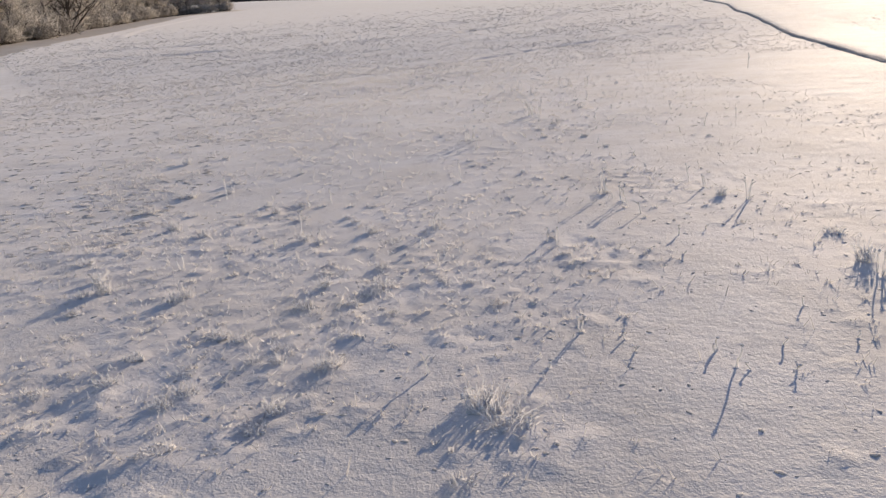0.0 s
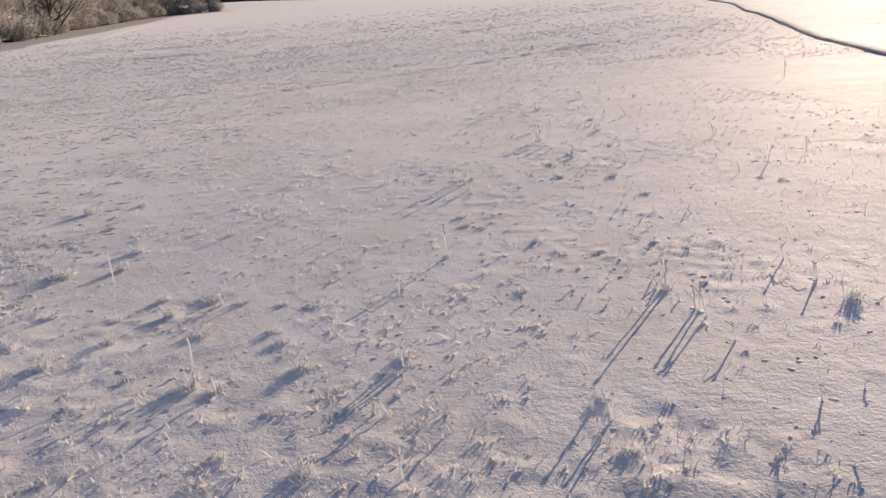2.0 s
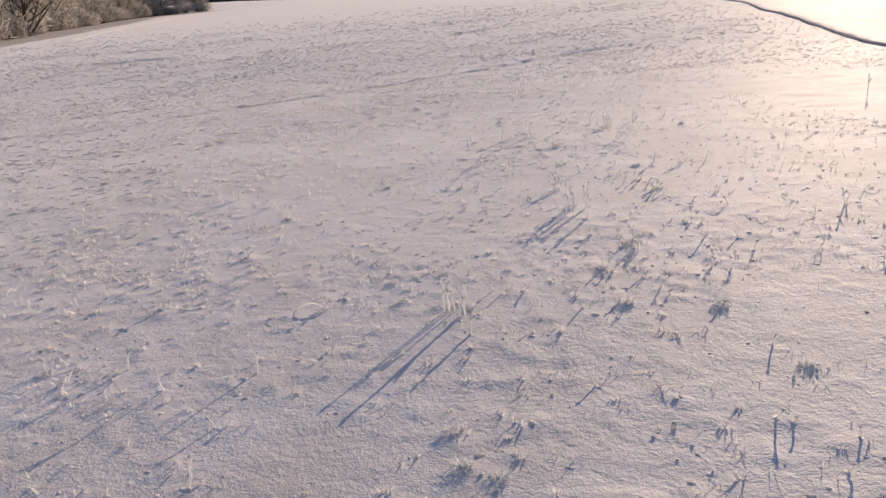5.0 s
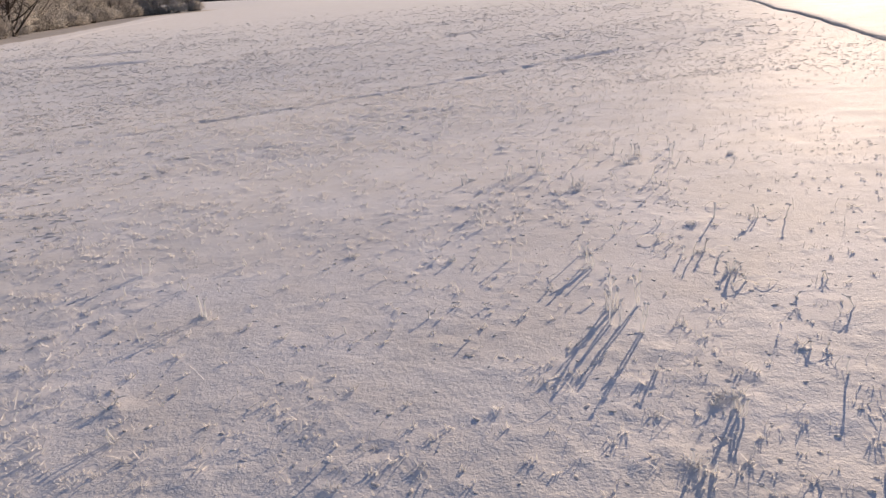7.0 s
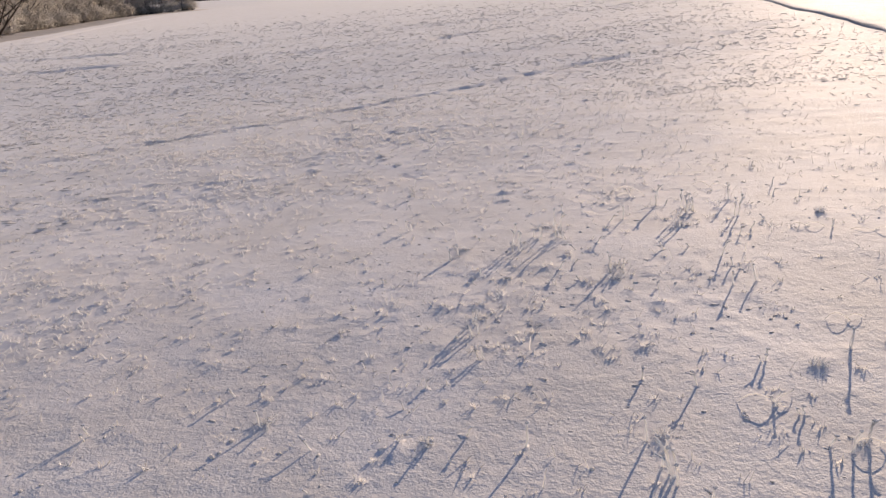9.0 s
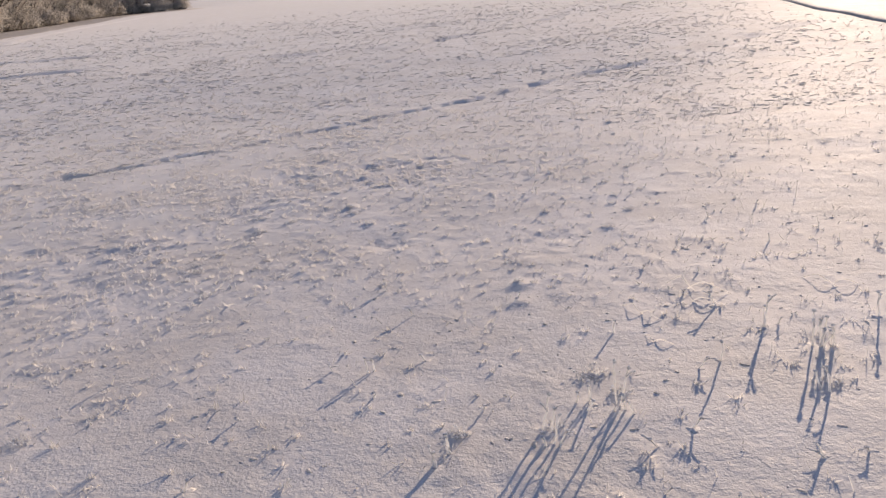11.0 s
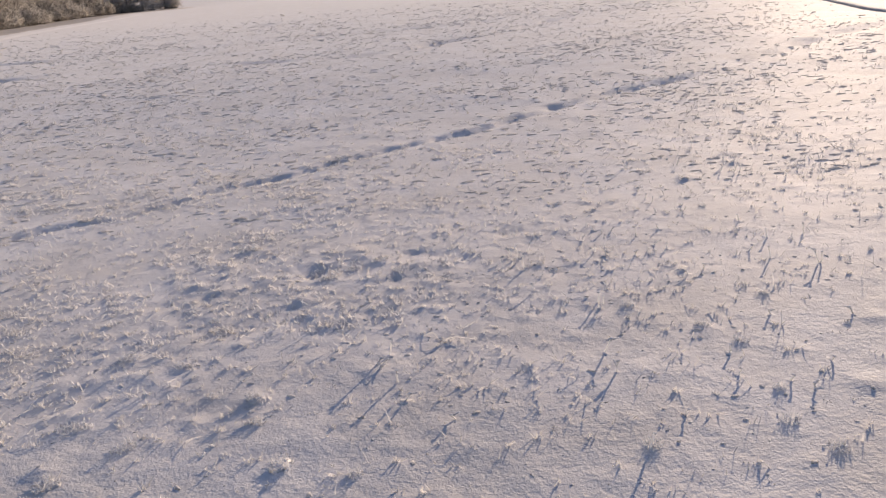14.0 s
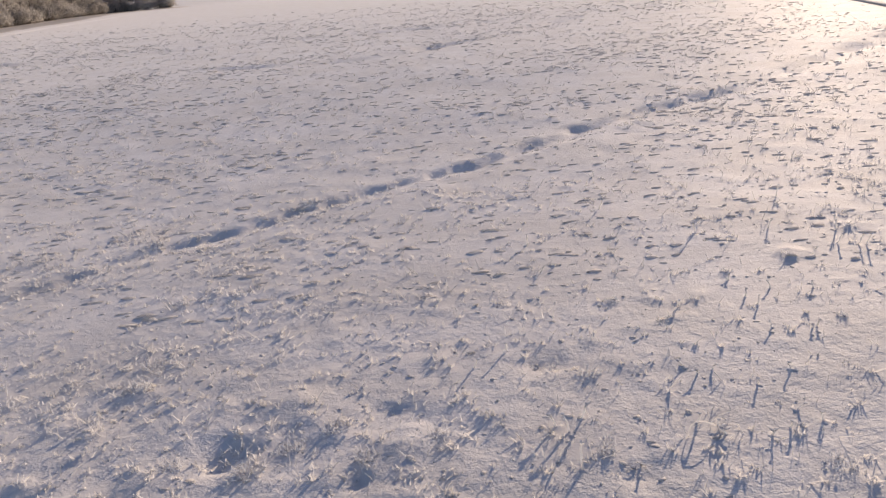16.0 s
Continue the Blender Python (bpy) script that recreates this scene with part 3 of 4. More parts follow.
weed_stalks(-2.58, 8.93, 1, 0.31)
grass_tuft(1.06, 9.07, 0.3, 0.07)
weed_stalks(2.13, 9.25, 1, 0.06)
grass_tuft(-2.62, 9.28, 0.6, 0.18)
weed_stalks(-0.67, 9.36, 1, 0.11)
weed_stalks(2.09, 9.47, 1, 0.05)
weed_stalks(2.58, 9.53, 1, 0.08)
weed_stalks(2.55, 9.61, 1, 0.09)
grass_tuft(0.64, 9.66, 0.5, 0.07)
weed_stalks(2.27, 9.70, 1, 0.05)
grass_tuft(0.48, 9.76, 0.6, 0.07)
weed_stalks(-1.14, 9.78, 1, 0.05)
weed_stalks(-0.77, 9.78, 1, 0.19)
weed_stalks(2.06, 9.89, 1, 0.05)
weed_stalks(2.00, 9.92, 1, 0.08)
weed_stalks(2.65, 9.95, 1, 0.05)
weed_stalks(-1.83, 10.04, 2, 0.11)
grass_tuft(-1.82, 10.11, 0.5, 0.07)
weed_stalks(-0.76, 10.29, 2, 0.08)
weed_stalks(1.24, 10.38, 1, 0.05)
grass_tuft(3.87, 10.48, 0.4, 0.07)
weed_stalks(2.34, 10.70, 1, 0.08)
weed_stalks(-1.18, 10.74, 1, 0.16)
weed_stalks(-0.67, 10.87, 1, 0.15)
weed_stalks(3.65, 11.00, 1, 0.12)
weed_stalks(-1.50, 11.08, 1, 0.16)
grass_tuft(-2.02, 11.11, 0.5, 0.07)
weed_stalks(0.62, 11.13, 2, 0.15)
weed_stalks(-2.03, 11.14, 1, 0.10)
weed_stalks(2.27, 11.25, 3, 0.05)
grass_tuft(2.27, 11.27, 0.6, 0.07)
weed_stalks(4.13, 11.37, 1, 0.21)
weed_stalks(1.69, 11.42, 3, 0.06)
weed_stalks(1.40, 11.42, 1, 0.06)
grass_tuft(1.70, 11.44, 0.6, 0.07)
weed_stalks(0.58, 11.44, 3, 0.28)
weed_stalks(0.48, 11.53, 3, 0.28)
weed_stalks(2.03, 11.53, 1, 0.05)
grass_tuft(0.63, 11.57, 0.8, 0.07)
grass_tuft(0.51, 11.64, 1.0, 0.07)
weed_stalks(2.01, 11.67, 1, 0.07)
grass_tuft(-3.28, 11.69, 0.6, 0.11)
weed_stalks(4.77, 11.75, 1, 0.19)
weed_stalks(0.90, 11.76, 1, 0.07)
weed_stalks(1.06, 11.78, 1, 0.05)
bent_blades(-0.34, 11.79, 0.40)
grass_tuft(0.20, 11.80, 0.4, 0.07)
weed_stalks(3.67, 11.80, 1, 0.07)
weed_stalks(-0.32, 11.81, 2, 0.10)
weed_stalks(0.85, 11.85, 1, 0.05)
weed_stalks(1.94, 11.88, 2, 0.07)
weed_stalks(2.58, 11.88, 2, 0.07)
weed_stalks(-1.19, 11.90, 1, 0.05)
weed_stalks(2.50, 11.99, 2, 0.09)
weed_stalks(1.75, 12.04, 2, 0.07)
weed_stalks(-1.59, 12.05, 2, 0.10)
grass_tuft(-1.59, 12.08, 0.5, 0.07)
weed_stalks(1.70, 12.09, 2, 0.09)
grass_tuft(1.70, 12.12, 0.5, 0.07)
grass_tuft(0.12, 12.19, 0.4, 0.07)
weed_stalks(2.93, 12.26, 1, 0.09)
weed_stalks(0.09, 12.40, 1, 0.05)
weed_stalks(2.07, 12.45, 2, 0.10)
weed_stalks(2.06, 12.53, 4, 0.12)
weed_stalks(2.94, 12.59, 1, 0.07)
weed_stalks(2.01, 12.62, 2, 0.05)
grass_tuft(2.08, 12.68, 0.7, 0.07)
weed_stalks(-1.89, 12.72, 2, 0.09)
weed_stalks(2.77, 12.77, 1, 0.12)
weed_stalks(-1.05, 12.78, 2, 0.09)
weed_stalks(1.82, 12.99, 2, 0.10)
weed_stalks(2.81, 13.06, 1, 0.06)
weed_stalks(2.73, 13.08, 1, 0.06)
weed_stalks(-1.72, 13.09, 1, 0.07)
weed_stalks(2.69, 13.09, 1, 0.05)
weed_stalks(-1.18, 13.13, 3, 0.05)
weed_stalks(4.20, 13.25, 2, 0.18)
weed_stalks(1.88, 13.47, 2, 0.23)
weed_stalks(3.26, 13.57, 1, 0.09)
weed_stalks(0.85, 13.62, 1, 0.05)
weed_stalks(1.74, 13.62, 2, 0.23)
bent_blades(4.62, 13.66, 0.30)
weed_stalks(3.01, 13.80, 2, 0.05)
weed_stalks(1.84, 13.88, 3, 0.28)
weed_stalks(0.05, 13.89, 1, 0.05)
weed_stalks(2.00, 13.90, 2, 0.28)
weed_stalks(1.79, 13.91, 3, 0.28)
weed_stalks(1.24, 13.91, 2, 0.06)
grass_tuft(1.86, 13.97, 0.6, 0.07)
weed_stalks(0.60, 14.00, 1, 0.06)
weed_stalks(1.73, 14.02, 1, 0.05)
bent_blades(2.87, 14.07, 0.30)
weed_stalks(3.37, 14.07, 2, 0.07)
weed_stalks(1.01, 14.12, 1, 0.05)
grass_tuft(-2.30, 14.16, 0.4, 0.07)
weed_stalks(2.84, 14.16, 2, 0.08)
weed_stalks(1.48, 14.33, 2, 0.05)
weed_stalks(2.85, 14.34, 1, 0.08)
weed_stalks(2.81, 14.35, 3, 0.12)
weed_stalks(2.80, 14.38, 2, 0.08)
weed_stalks(-1.02, 14.40, 2, 0.18)
grass_tuft(-1.02, 14.43, 0.5, 0.07)
grass_tuft(2.86, 14.43, 0.6, 0.07)
weed_stalks(1.97, 14.55, 2, 0.07)
weed_stalks(2.83, 14.65, 2, 0.09)
weed_stalks(1.88, 14.74, 2, 0.15)
weed_stalks(2.69, 14.79, 1, 0.13)
bent_blades(2.86, 14.83, 0.35)
weed_stalks(1.86, 14.83, 3, 0.20)
weed_stalks(2.63, 14.86, 1, 0.09)
grass_tuft(2.78, 14.87, 0.4, 0.07)
weed_stalks(2.81, 14.88, 2, 0.12)
weed_stalks(0.29, 14.89, 1, 0.05)
weed_stalks(-1.94, 14.90, 1, 0.05)
weed_stalks(-1.80, 15.02, 1, 0.09)
weed_stalks(1.86, 15.04, 1, 0.16)
weed_stalks(-1.33, 15.05, 2, 0.10)
grass_tuft(1.95, 15.07, 0.5, 0.07)
weed_stalks(1.29, 15.08, 1, 0.14)
weed_stalks(2.66, 15.13, 2, 0.06)
weed_stalks(0.82, 15.18, 2, 0.08)
grass_tuft(0.83, 15.21, 0.4, 0.07)
weed_stalks(0.69, 15.23, 2, 0.05)
bent_blades(2.59, 15.23, 0.35)
weed_stalks(0.26, 15.24, 1, 0.07)
weed_stalks(1.02, 15.24, 1, 0.07)
weed_stalks(2.57, 15.27, 2, 0.08)
weed_stalks(-0.03, 15.50, 2, 0.11)
weed_stalks(2.27, 15.50, 1, 0.10)
weed_stalks(3.78, 15.54, 1, 0.15)
grass_tuft(-0.00, 15.56, 0.5, 0.07)
weed_stalks(-0.94, 15.57, 2, 0.09)
grass_tuft(2.97, 15.59, 0.5, 0.07)
weed_stalks(2.01, 15.62, 1, 0.07)
weed_stalks(3.58, 15.65, 2, 0.13)
bent_blades(3.69, 15.68, 0.30)
weed_stalks(2.73, 15.70, 2, 0.08)
weed_stalks(3.24, 15.74, 2, 0.16)
weed_stalks(0.84, 15.75, 1, 0.05)
weed_stalks(-0.24, 15.88, 1, 0.08)
weed_stalks(1.19, 16.04, 2, 0.09)
bent_blades(3.44, 16.12, 0.30)
weed_stalks(1.58, 16.18, 1, 0.07)
weed_stalks(1.20, 16.42, 2, 0.12)
weed_stalks(1.19, 16.56, 2, 0.15)
grass_tuft(0.30, 16.62, 0.3, 0.07)
grass_tuft(1.25, 16.68, 0.5, 0.07)
bent_blades(2.06, 16.84, 0.20)
weed_stalks(3.04, 16.85, 1, 0.14)
weed_stalks(1.71, 16.85, 2, 0.05)
weed_stalks(3.22, 16.88, 1, 0.14)
weed_stalks(2.53, 16.90, 1, 0.05)
grass_tuft(1.25, 16.91, 0.6, 0.07)
weed_stalks(3.22, 17.14, 1, 0.05)
grass_tuft(2.29, 17.17, 0.6, 0.07)
weed_stalks(2.03, 17.18, 1, 0.05)
weed_stalks(3.19, 17.21, 1, 0.08)
weed_stalks(2.37, 17.25, 2, 0.09)
weed_stalks(2.34, 17.32, 3, 0.11)
weed_stalks(2.30, 17.33, 2, 0.18)
grass_tuft(2.36, 17.41, 0.7, 0.07)
weed_stalks(3.21, 17.46, 1, 0.15)
weed_stalks(1.93, 17.46, 1, 0.10)
weed_stalks(0.56, 17.52, 2, 0.05)
weed_stalks(1.31, 17.53, 1, 0.06)
weed_stalks(2.07, 17.57, 1, 0.05)
weed_stalks(-0.91, 17.59, 1, 0.05)
bent_blades(4.58, 17.71, 0.30)
weed_stalks(2.85, 17.72, 2, 0.08)
weed_stalks(3.05, 17.73, 1, 0.05)
weed_stalks(2.16, 17.92, 1, 0.06)
weed_stalks(4.35, 17.92, 1, 0.08)
weed_stalks(3.56, 17.93, 1, 0.08)
weed_stalks(-0.04, 17.94, 2, 0.05)
weed_stalks(1.12, 17.95, 2, 0.14)
bent_blades(4.16, 18.00, 0.30)
weed_stalks(1.69, 18.02, 3, 0.17)
weed_stalks(2.37, 18.03, 1, 0.07)
weed_stalks(3.71, 18.07, 1, 0.09)
weed_stalks(1.19, 18.09, 2, 0.12)
weed_stalks(1.66, 18.16, 2, 0.23)
grass_tuft(1.72, 18.19, 0.6, 0.07)
grass_tuft(1.25, 18.21, 0.6, 0.07)
weed_stalks(3.17, 18.26, 2, 0.15)
weed_stalks(2.11, 18.27, 3, 0.13)
weed_stalks(2.09, 18.33, 2, 0.29)
weed_stalks(3.96, 18.35, 2, 0.05)
weed_stalks(1.95, 18.36, 4, 0.12)
grass_tuft(3.24, 18.37, 0.6, 0.08)
grass_tuft(4.50, 18.40, 0.5, 0.12)
weed_stalks(1.40, 18.44, 1, 0.05)
grass_tuft(2.14, 18.46, 0.6, 0.07)
weed_stalks(3.81, 18.54, 2, 0.24)
weed_stalks(0.08, 18.57, 1, 0.05)
weed_stalks(2.64, 18.65, 1, 0.09)
grass_tuft(2.06, 18.69, 0.9, 0.07)
weed_stalks(0.80, 18.69, 1, 0.05)
weed_stalks(2.79, 18.72, 1, 0.16)
weed_stalks(3.48, 18.77, 2, 0.17)
weed_stalks(3.42, 18.79, 2, 0.20)
weed_stalks(3.37, 18.80, 3, 0.24)
grass_tuft(3.46, 18.92, 0.8, 0.07)
weed_stalks(0.77, 19.02, 2, 0.12)
weed_stalks(0.54, 19.08, 1, 0.06)
weed_stalks(3.22, 19.10, 2, 0.23)
weed_stalks(1.11, 19.11, 1, 0.05)
weed_stalks(3.96, 19.11, 1, 0.20)
weed_stalks(3.32, 19.14, 1, 0.06)
weed_stalks(-0.84, 19.21, 1, 0.08)
weed_stalks(2.31, 19.23, 1, 0.09)
weed_stalks(4.50, 19.28, 1, 0.05)
weed_stalks(3.08, 19.50, 1, 0.12)
bent_blades(2.58, 19.50, 0.30)
weed_stalks(4.61, 19.57, 1, 0.10)
bent_blades(2.98, 19.61, 0.30)
bent_blades(4.01, 19.69, 0.40)
weed_stalks(3.15, 19.76, 1, 0.05)
weed_stalks(2.96, 19.77, 2, 0.05)
weed_stalks(8.29, 19.82, 2, 0.42)
bent_blades(3.05, 19.84, 0.50)
weed_stalks(1.05, 19.88, 1, 0.07)
weed_stalks(1.82, 20.01, 1, 0.05)
weed_stalks(3.21, 20.17, 1, 0.05)
grass_tuft(1.87, 20.32, 0.4, 0.07)
weed_stalks(2.85, 20.35, 1, 0.05)
bent_blades(4.12, 20.40, 0.20)
weed_stalks(0.85, 20.43, 2, 0.11)
weed_stalks(0.43, 20.51, 1, 0.05)
weed_stalks(4.84, 20.56, 1, 0.07)
grass_tuft(0.82, 20.57, 0.3, 0.07)
weed_stalks(-0.67, 20.65, 1, 0.05)
weed_stalks(4.05, 20.75, 1, 0.08)
weed_stalks(1.86, 20.82, 1, 0.05)
weed_stalks(-0.45, 20.84, 1, 0.05)
weed_stalks(3.35, 21.00, 1, 0.05)
weed_stalks(2.93, 21.03, 1, 0.05)
weed_stalks(3.04, 21.04, 1, 0.05)
grass_tuft(-0.89, 21.08, 0.4, 0.07)
weed_stalks(0.87, 21.10, 1, 0.10)
weed_stalks(-0.03, 21.25, 1, 0.05)
weed_stalks(0.35, 21.51, 1, 0.06)
weed_stalks(3.87, 21.60, 1, 0.06)
weed_stalks(4.47, 21.90, 1, 0.05)
weed_stalks(2.43, 22.26, 1, 0.09)
grass_tuft(2.45, 22.29, 0.5, 0.07)
grass_tuft(1.02, 22.31, 0.4, 0.07)
weed_stalks(2.68, 22.52, 1, 0.05)
weed_stalks(3.45, 22.66, 1, 0.05)
grass_tuft(3.27, 22.69, 0.4, 0.07)
weed_stalks(1.53, 22.71, 1, 0.05)
weed_stalks(3.36, 22.75, 1, 0.05)
grass_tuft(0.47, 22.84, 0.5, 0.07)
weed_stalks(3.12, 22.86, 1, 0.05)
weed_stalks(1.27, 22.92, 3, 0.05)
weed_stalks(3.68, 22.93, 1, 0.05)
weed_stalks(4.60, 23.03, 1, 0.08)
weed_stalks(2.49, 23.04, 1, 0.10)
grass_tuft(0.41, 23.09, 0.5, 0.07)
weed_stalks(3.18, 23.12, 1, 0.05)
weed_stalks(1.23, 23.16, 1, 0.11)
grass_tuft(0.13, 23.20, 0.4, 0.07)
grass_tuft(3.32, 23.26, 0.5, 0.07)
weed_stalks(2.49, 23.29, 1, 0.11)
weed_stalks(-0.26, 23.30, 2, 0.05)
weed_stalks(1.10, 23.38, 3, 0.05)
weed_stalks(4.13, 23.46, 1, 0.05)
weed_stalks(1.18, 23.51, 1, 0.14)
grass_tuft(3.18, 23.52, 0.5, 0.07)
weed_stalks(3.65, 23.57, 1, 0.05)
bent_blades(1.54, 23.64, 0.35)
weed_stalks(1.54, 23.64, 2, 0.05)
weed_stalks(0.88, 23.78, 1, 0.09)
grass_tuft(3.76, 23.90, 0.4, 0.07)
grass_tuft(2.83, 23.93, 0.5, 0.07)
grass_tuft(5.13, 23.95, 0.4, 0.07)
weed_stalks(0.64, 23.99, 1, 0.07)
weed_stalks(2.64, 24.04, 2, 0.09)
weed_stalks(2.25, 24.36, 1, 0.07)
weed_stalks(4.40, 24.36, 2, 0.12)
weed_stalks(3.42, 24.39, 1, 0.05)
weed_stalks(1.03, 24.45, 1, 0.08)
weed_stalks(3.56, 24.46, 1, 0.05)
weed_stalks(4.12, 24.55, 1, 0.10)
weed_stalks(2.49, 24.75, 3, 0.05)
weed_stalks(4.05, 24.76, 1, 0.06)
weed_stalks(2.25, 24.80, 1, 0.15)
weed_stalks(3.18, 24.92, 1, 0.05)
grass_tuft(2.38, 24.92, 0.5, 0.07)
weed_stalks(3.29, 24.98, 1, 0.05)
weed_stalks(2.96, 24.99, 3, 0.06)
weed_stalks(3.47, 24.99, 1, 0.05)
bent_blades(2.94, 25.02, 0.40)
weed_stalks(4.32, 25.02, 1, 0.08)
weed_stalks(4.66, 25.07, 1, 0.09)
weed_stalks(2.88, 25.10, 1, 0.08)
weed_stalks(3.40, 25.11, 1, 0.05)
weed_stalks(2.26, 25.12, 1, 0.11)
weed_stalks(2.20, 25.18, 1, 0.09)
weed_stalks(2.34, 25.23, 1, 0.10)
weed_stalks(1.86, 25.32, 1, 0.05)
weed_stalks(3.33, 25.39, 1, 0.05)
weed_stalks(4.30, 25.49, 1, 0.07)
weed_stalks(3.57, 25.50, 1, 0.05)
weed_stalks(3.08, 25.58, 1, 0.05)
weed_stalks(3.15, 25.59, 1, 0.05)
weed_stalks(3.03, 25.66, 1, 0.05)
weed_stalks(-0.25, 25.72, 1, 0.07)
weed_stalks(1.86, 25.89, 1, 0.07)
weed_stalks(3.97, 25.97, 2, 0.05)
weed_stalks(3.73, 26.03, 1, 0.05)
weed_stalks(2.09, 26.07, 1, 0.08)
grass_tuft(4.20, 26.09, 0.4, 0.07)
weed_stalks(0.02, 26.28, 2, 0.05)
grass_tuft(-0.17, 26.32, 0.6, 0.07)
weed_stalks(3.79, 26.38, 1, 0.07)
weed_stalks(3.31, 26.50, 1, 0.07)
weed_stalks(3.78, 26.53, 1, 0.06)
weed_stalks(4.28, 26.57, 1, 0.06)
weed_stalks(4.01, 26.63, 1, 0.06)
weed_stalks(3.81, 26.86, 2, 0.05)
weed_stalks(5.48, 26.99, 1, 0.10)
grass_tuft(3.86, 27.03, 0.5, 0.07)
weed_stalks(5.12, 27.32, 1, 0.12)
weed_stalks(5.05, 27.34, 1, 0.12)
weed_stalks(4.92, 27.41, 1, 0.10)
weed_stalks(4.61, 27.91, 1, 0.10)
weed_stalks(4.00, 27.98, 1, 0.11)
weed_stalks(2.54, 28.05, 1, 0.11)
weed_stalks(2.00, 28.65, 1, 0.10)
weed_stalks(5.13, 28.82, 1, 0.13)
weed_stalks(3.42, 28.98, 1, 0.11)


rnd = random.Random(6)
for _ in range(30):
    y = rnd.uniform(3.6, 8.6)
    grass_tuft(rnd.uniform(-0.8 - 0.42 * y, -0.3), y, rnd.uniform(0.45, 0.9), rnd.uniform(0.07, 0.17))

# ---- loose sward: nobody could count it ----
def scatter(n, seed, keep):
    rng = np.random.default_rng(seed)
    # thins out steadily away from the strip that is walked
    y = 2.4 + 28 * rng.uniform(0, 1, n) ** 1.0
    far = rng.uniform(0, 1, n) < 0.55
    y = np.where(far, 24 + 60 * rng.uniform(0, 1, n) ** 1.6, y)
    span = np.where(far, 6 + 0.55 * (y - 10), 6.2)
    x = 0.8 + span * rng.uniform(-1, 1, n)
    ok = keep(x, y) > rng.uniform(0, 1, n)
    return x[ok], y[ok], rng


def sward(name, n, seed, keep, height, width, lean, mat, label, per=3, tight=0.028):
    x, y, rng = scatter(n, seed, keep) if keep else far_scatter(n, seed)
    x, y = np.repeat(x, per) + rng.normal(0, tight, len(x) * per), np.repeat(y, per) + rng.normal(0, tight, len(y) * per)
    z = ground(x, y)
    h = height * np.minimum(1.7, rng.gamma(4, 0.25, len(x)) * np.repeat(rng.gamma(4, 0.25, len(x) // per), per))
    dirs = rng.normal(0, lean, (len(x), 2))
    roots = np.stack([x, y, z - 0.01], 1)
    tips = roots + np.stack([dirs[:, 0] * h, dirs[:, 1] * h, h + 0.01], 1)
    wid = width * rng.uniform(0.7, 1.3, len(x)) * (1 + 0.05 * np.maximum(0, y - 26))
    v, f = spikes(roots, tips, wid, 0.05, rng)
    tagged(new(name, mesh_of(name, v, f, mat)), label, "grass", kind="stuff")


def clods(name, spots, size, mat, label, tall=0.6, level=1, long=(1.0, 2.1), spread=3.14):
    x, y, rng = spots
    z = ground(x, y)
    shapes = [blob(1.0, 0.7, s, 0.8, level) for s in range(9)]
    vs, fs, k = [], [], 0
    r = size * np.minimum(1.8, rng.gamma(2.5, 0.4, len(x))) * (1 + 0.03 * np.maximum(0, y - 26))
    turn, stretch = rng.uniform(-spread, spread, len(x)), rng.uniform(*long, len(x))
    for i in range(len(x)):
        v, f = shapes[i % 9]
        c, s = math.cos(turn[i]), math.sin(turn[i])
        u = v[:, 0] * stretch[i]
        w = np.stack([u * c - v[:, 1] * s, u * s + v[:, 1] * c, v[:, 2] * tall], 1) * r[i]
        vs.append(w + np.array([x[i], y[i], z[i]]))
        fs.append(f + k)
        k += len(v)
    tagged(new(name, mesh_of(name, np.concatenate(vs), np.concatenate(fs), mat)), label, "snow clods", kind="stuff")


def far_scatter(n, seed):
    """Spots over the open field beyond the furrow, thinning with distance."""
    rng = np.random.default_rng(seed)
    y = 27 * np.exp(1.35 * rng.uniform(0, 1, n))
    x = 0.6 + (7 + 0.62 * (y - 16)) * rng.uniform(-1, 1, n)
    side = rng.uniform(0, 1, n) < 0.16
    y = np.where(side, rng.uniform(7, 30, n), y)
    x = np.where(side, rng.uniform(-4.5 - 0.5 * y, -3.2, n), x)
    band = wave(x, y - 0.5 * x, 5.0, 51) + 0.8 * wave(x * 0.4, y - 0.5 * x, 1.1, 52)
    ok = (0.3 + 0.7 * ease(-0.3, 0.7, band)) * (0.1 + 0.9 * ease(95, 42, y)) * ease(7.0 + 0.3 * y, -1.0 + 0.24 * y, x) > rng.uniform(0, 1, n)
    return x[ok], y[ok], rng


def clumped(x, y):
    """Where the old sward was grazed in clumps, 0 to 1."""
    m = ease(0.05, 0.6, wave(x, y, 1.3, 41) + 0.8 * wave(x, y, 0.45, 42)) * (0.5 + 0.5 * ease(4.5, 9, y)) * (1 - 0.65 * ease(7.5, 9, y) * ease(19, 15, y) * ease(-2, -1, x)) * (0.18 + 0.82 * np.maximum(tussock(x, y), ease(1.2, -0.8, x - 0.02 * y)))
    d, _ = along(FURROW, x, y)
    return np.maximum(m, 0.75 * np.exp(-(d / 0.22) ** 2))


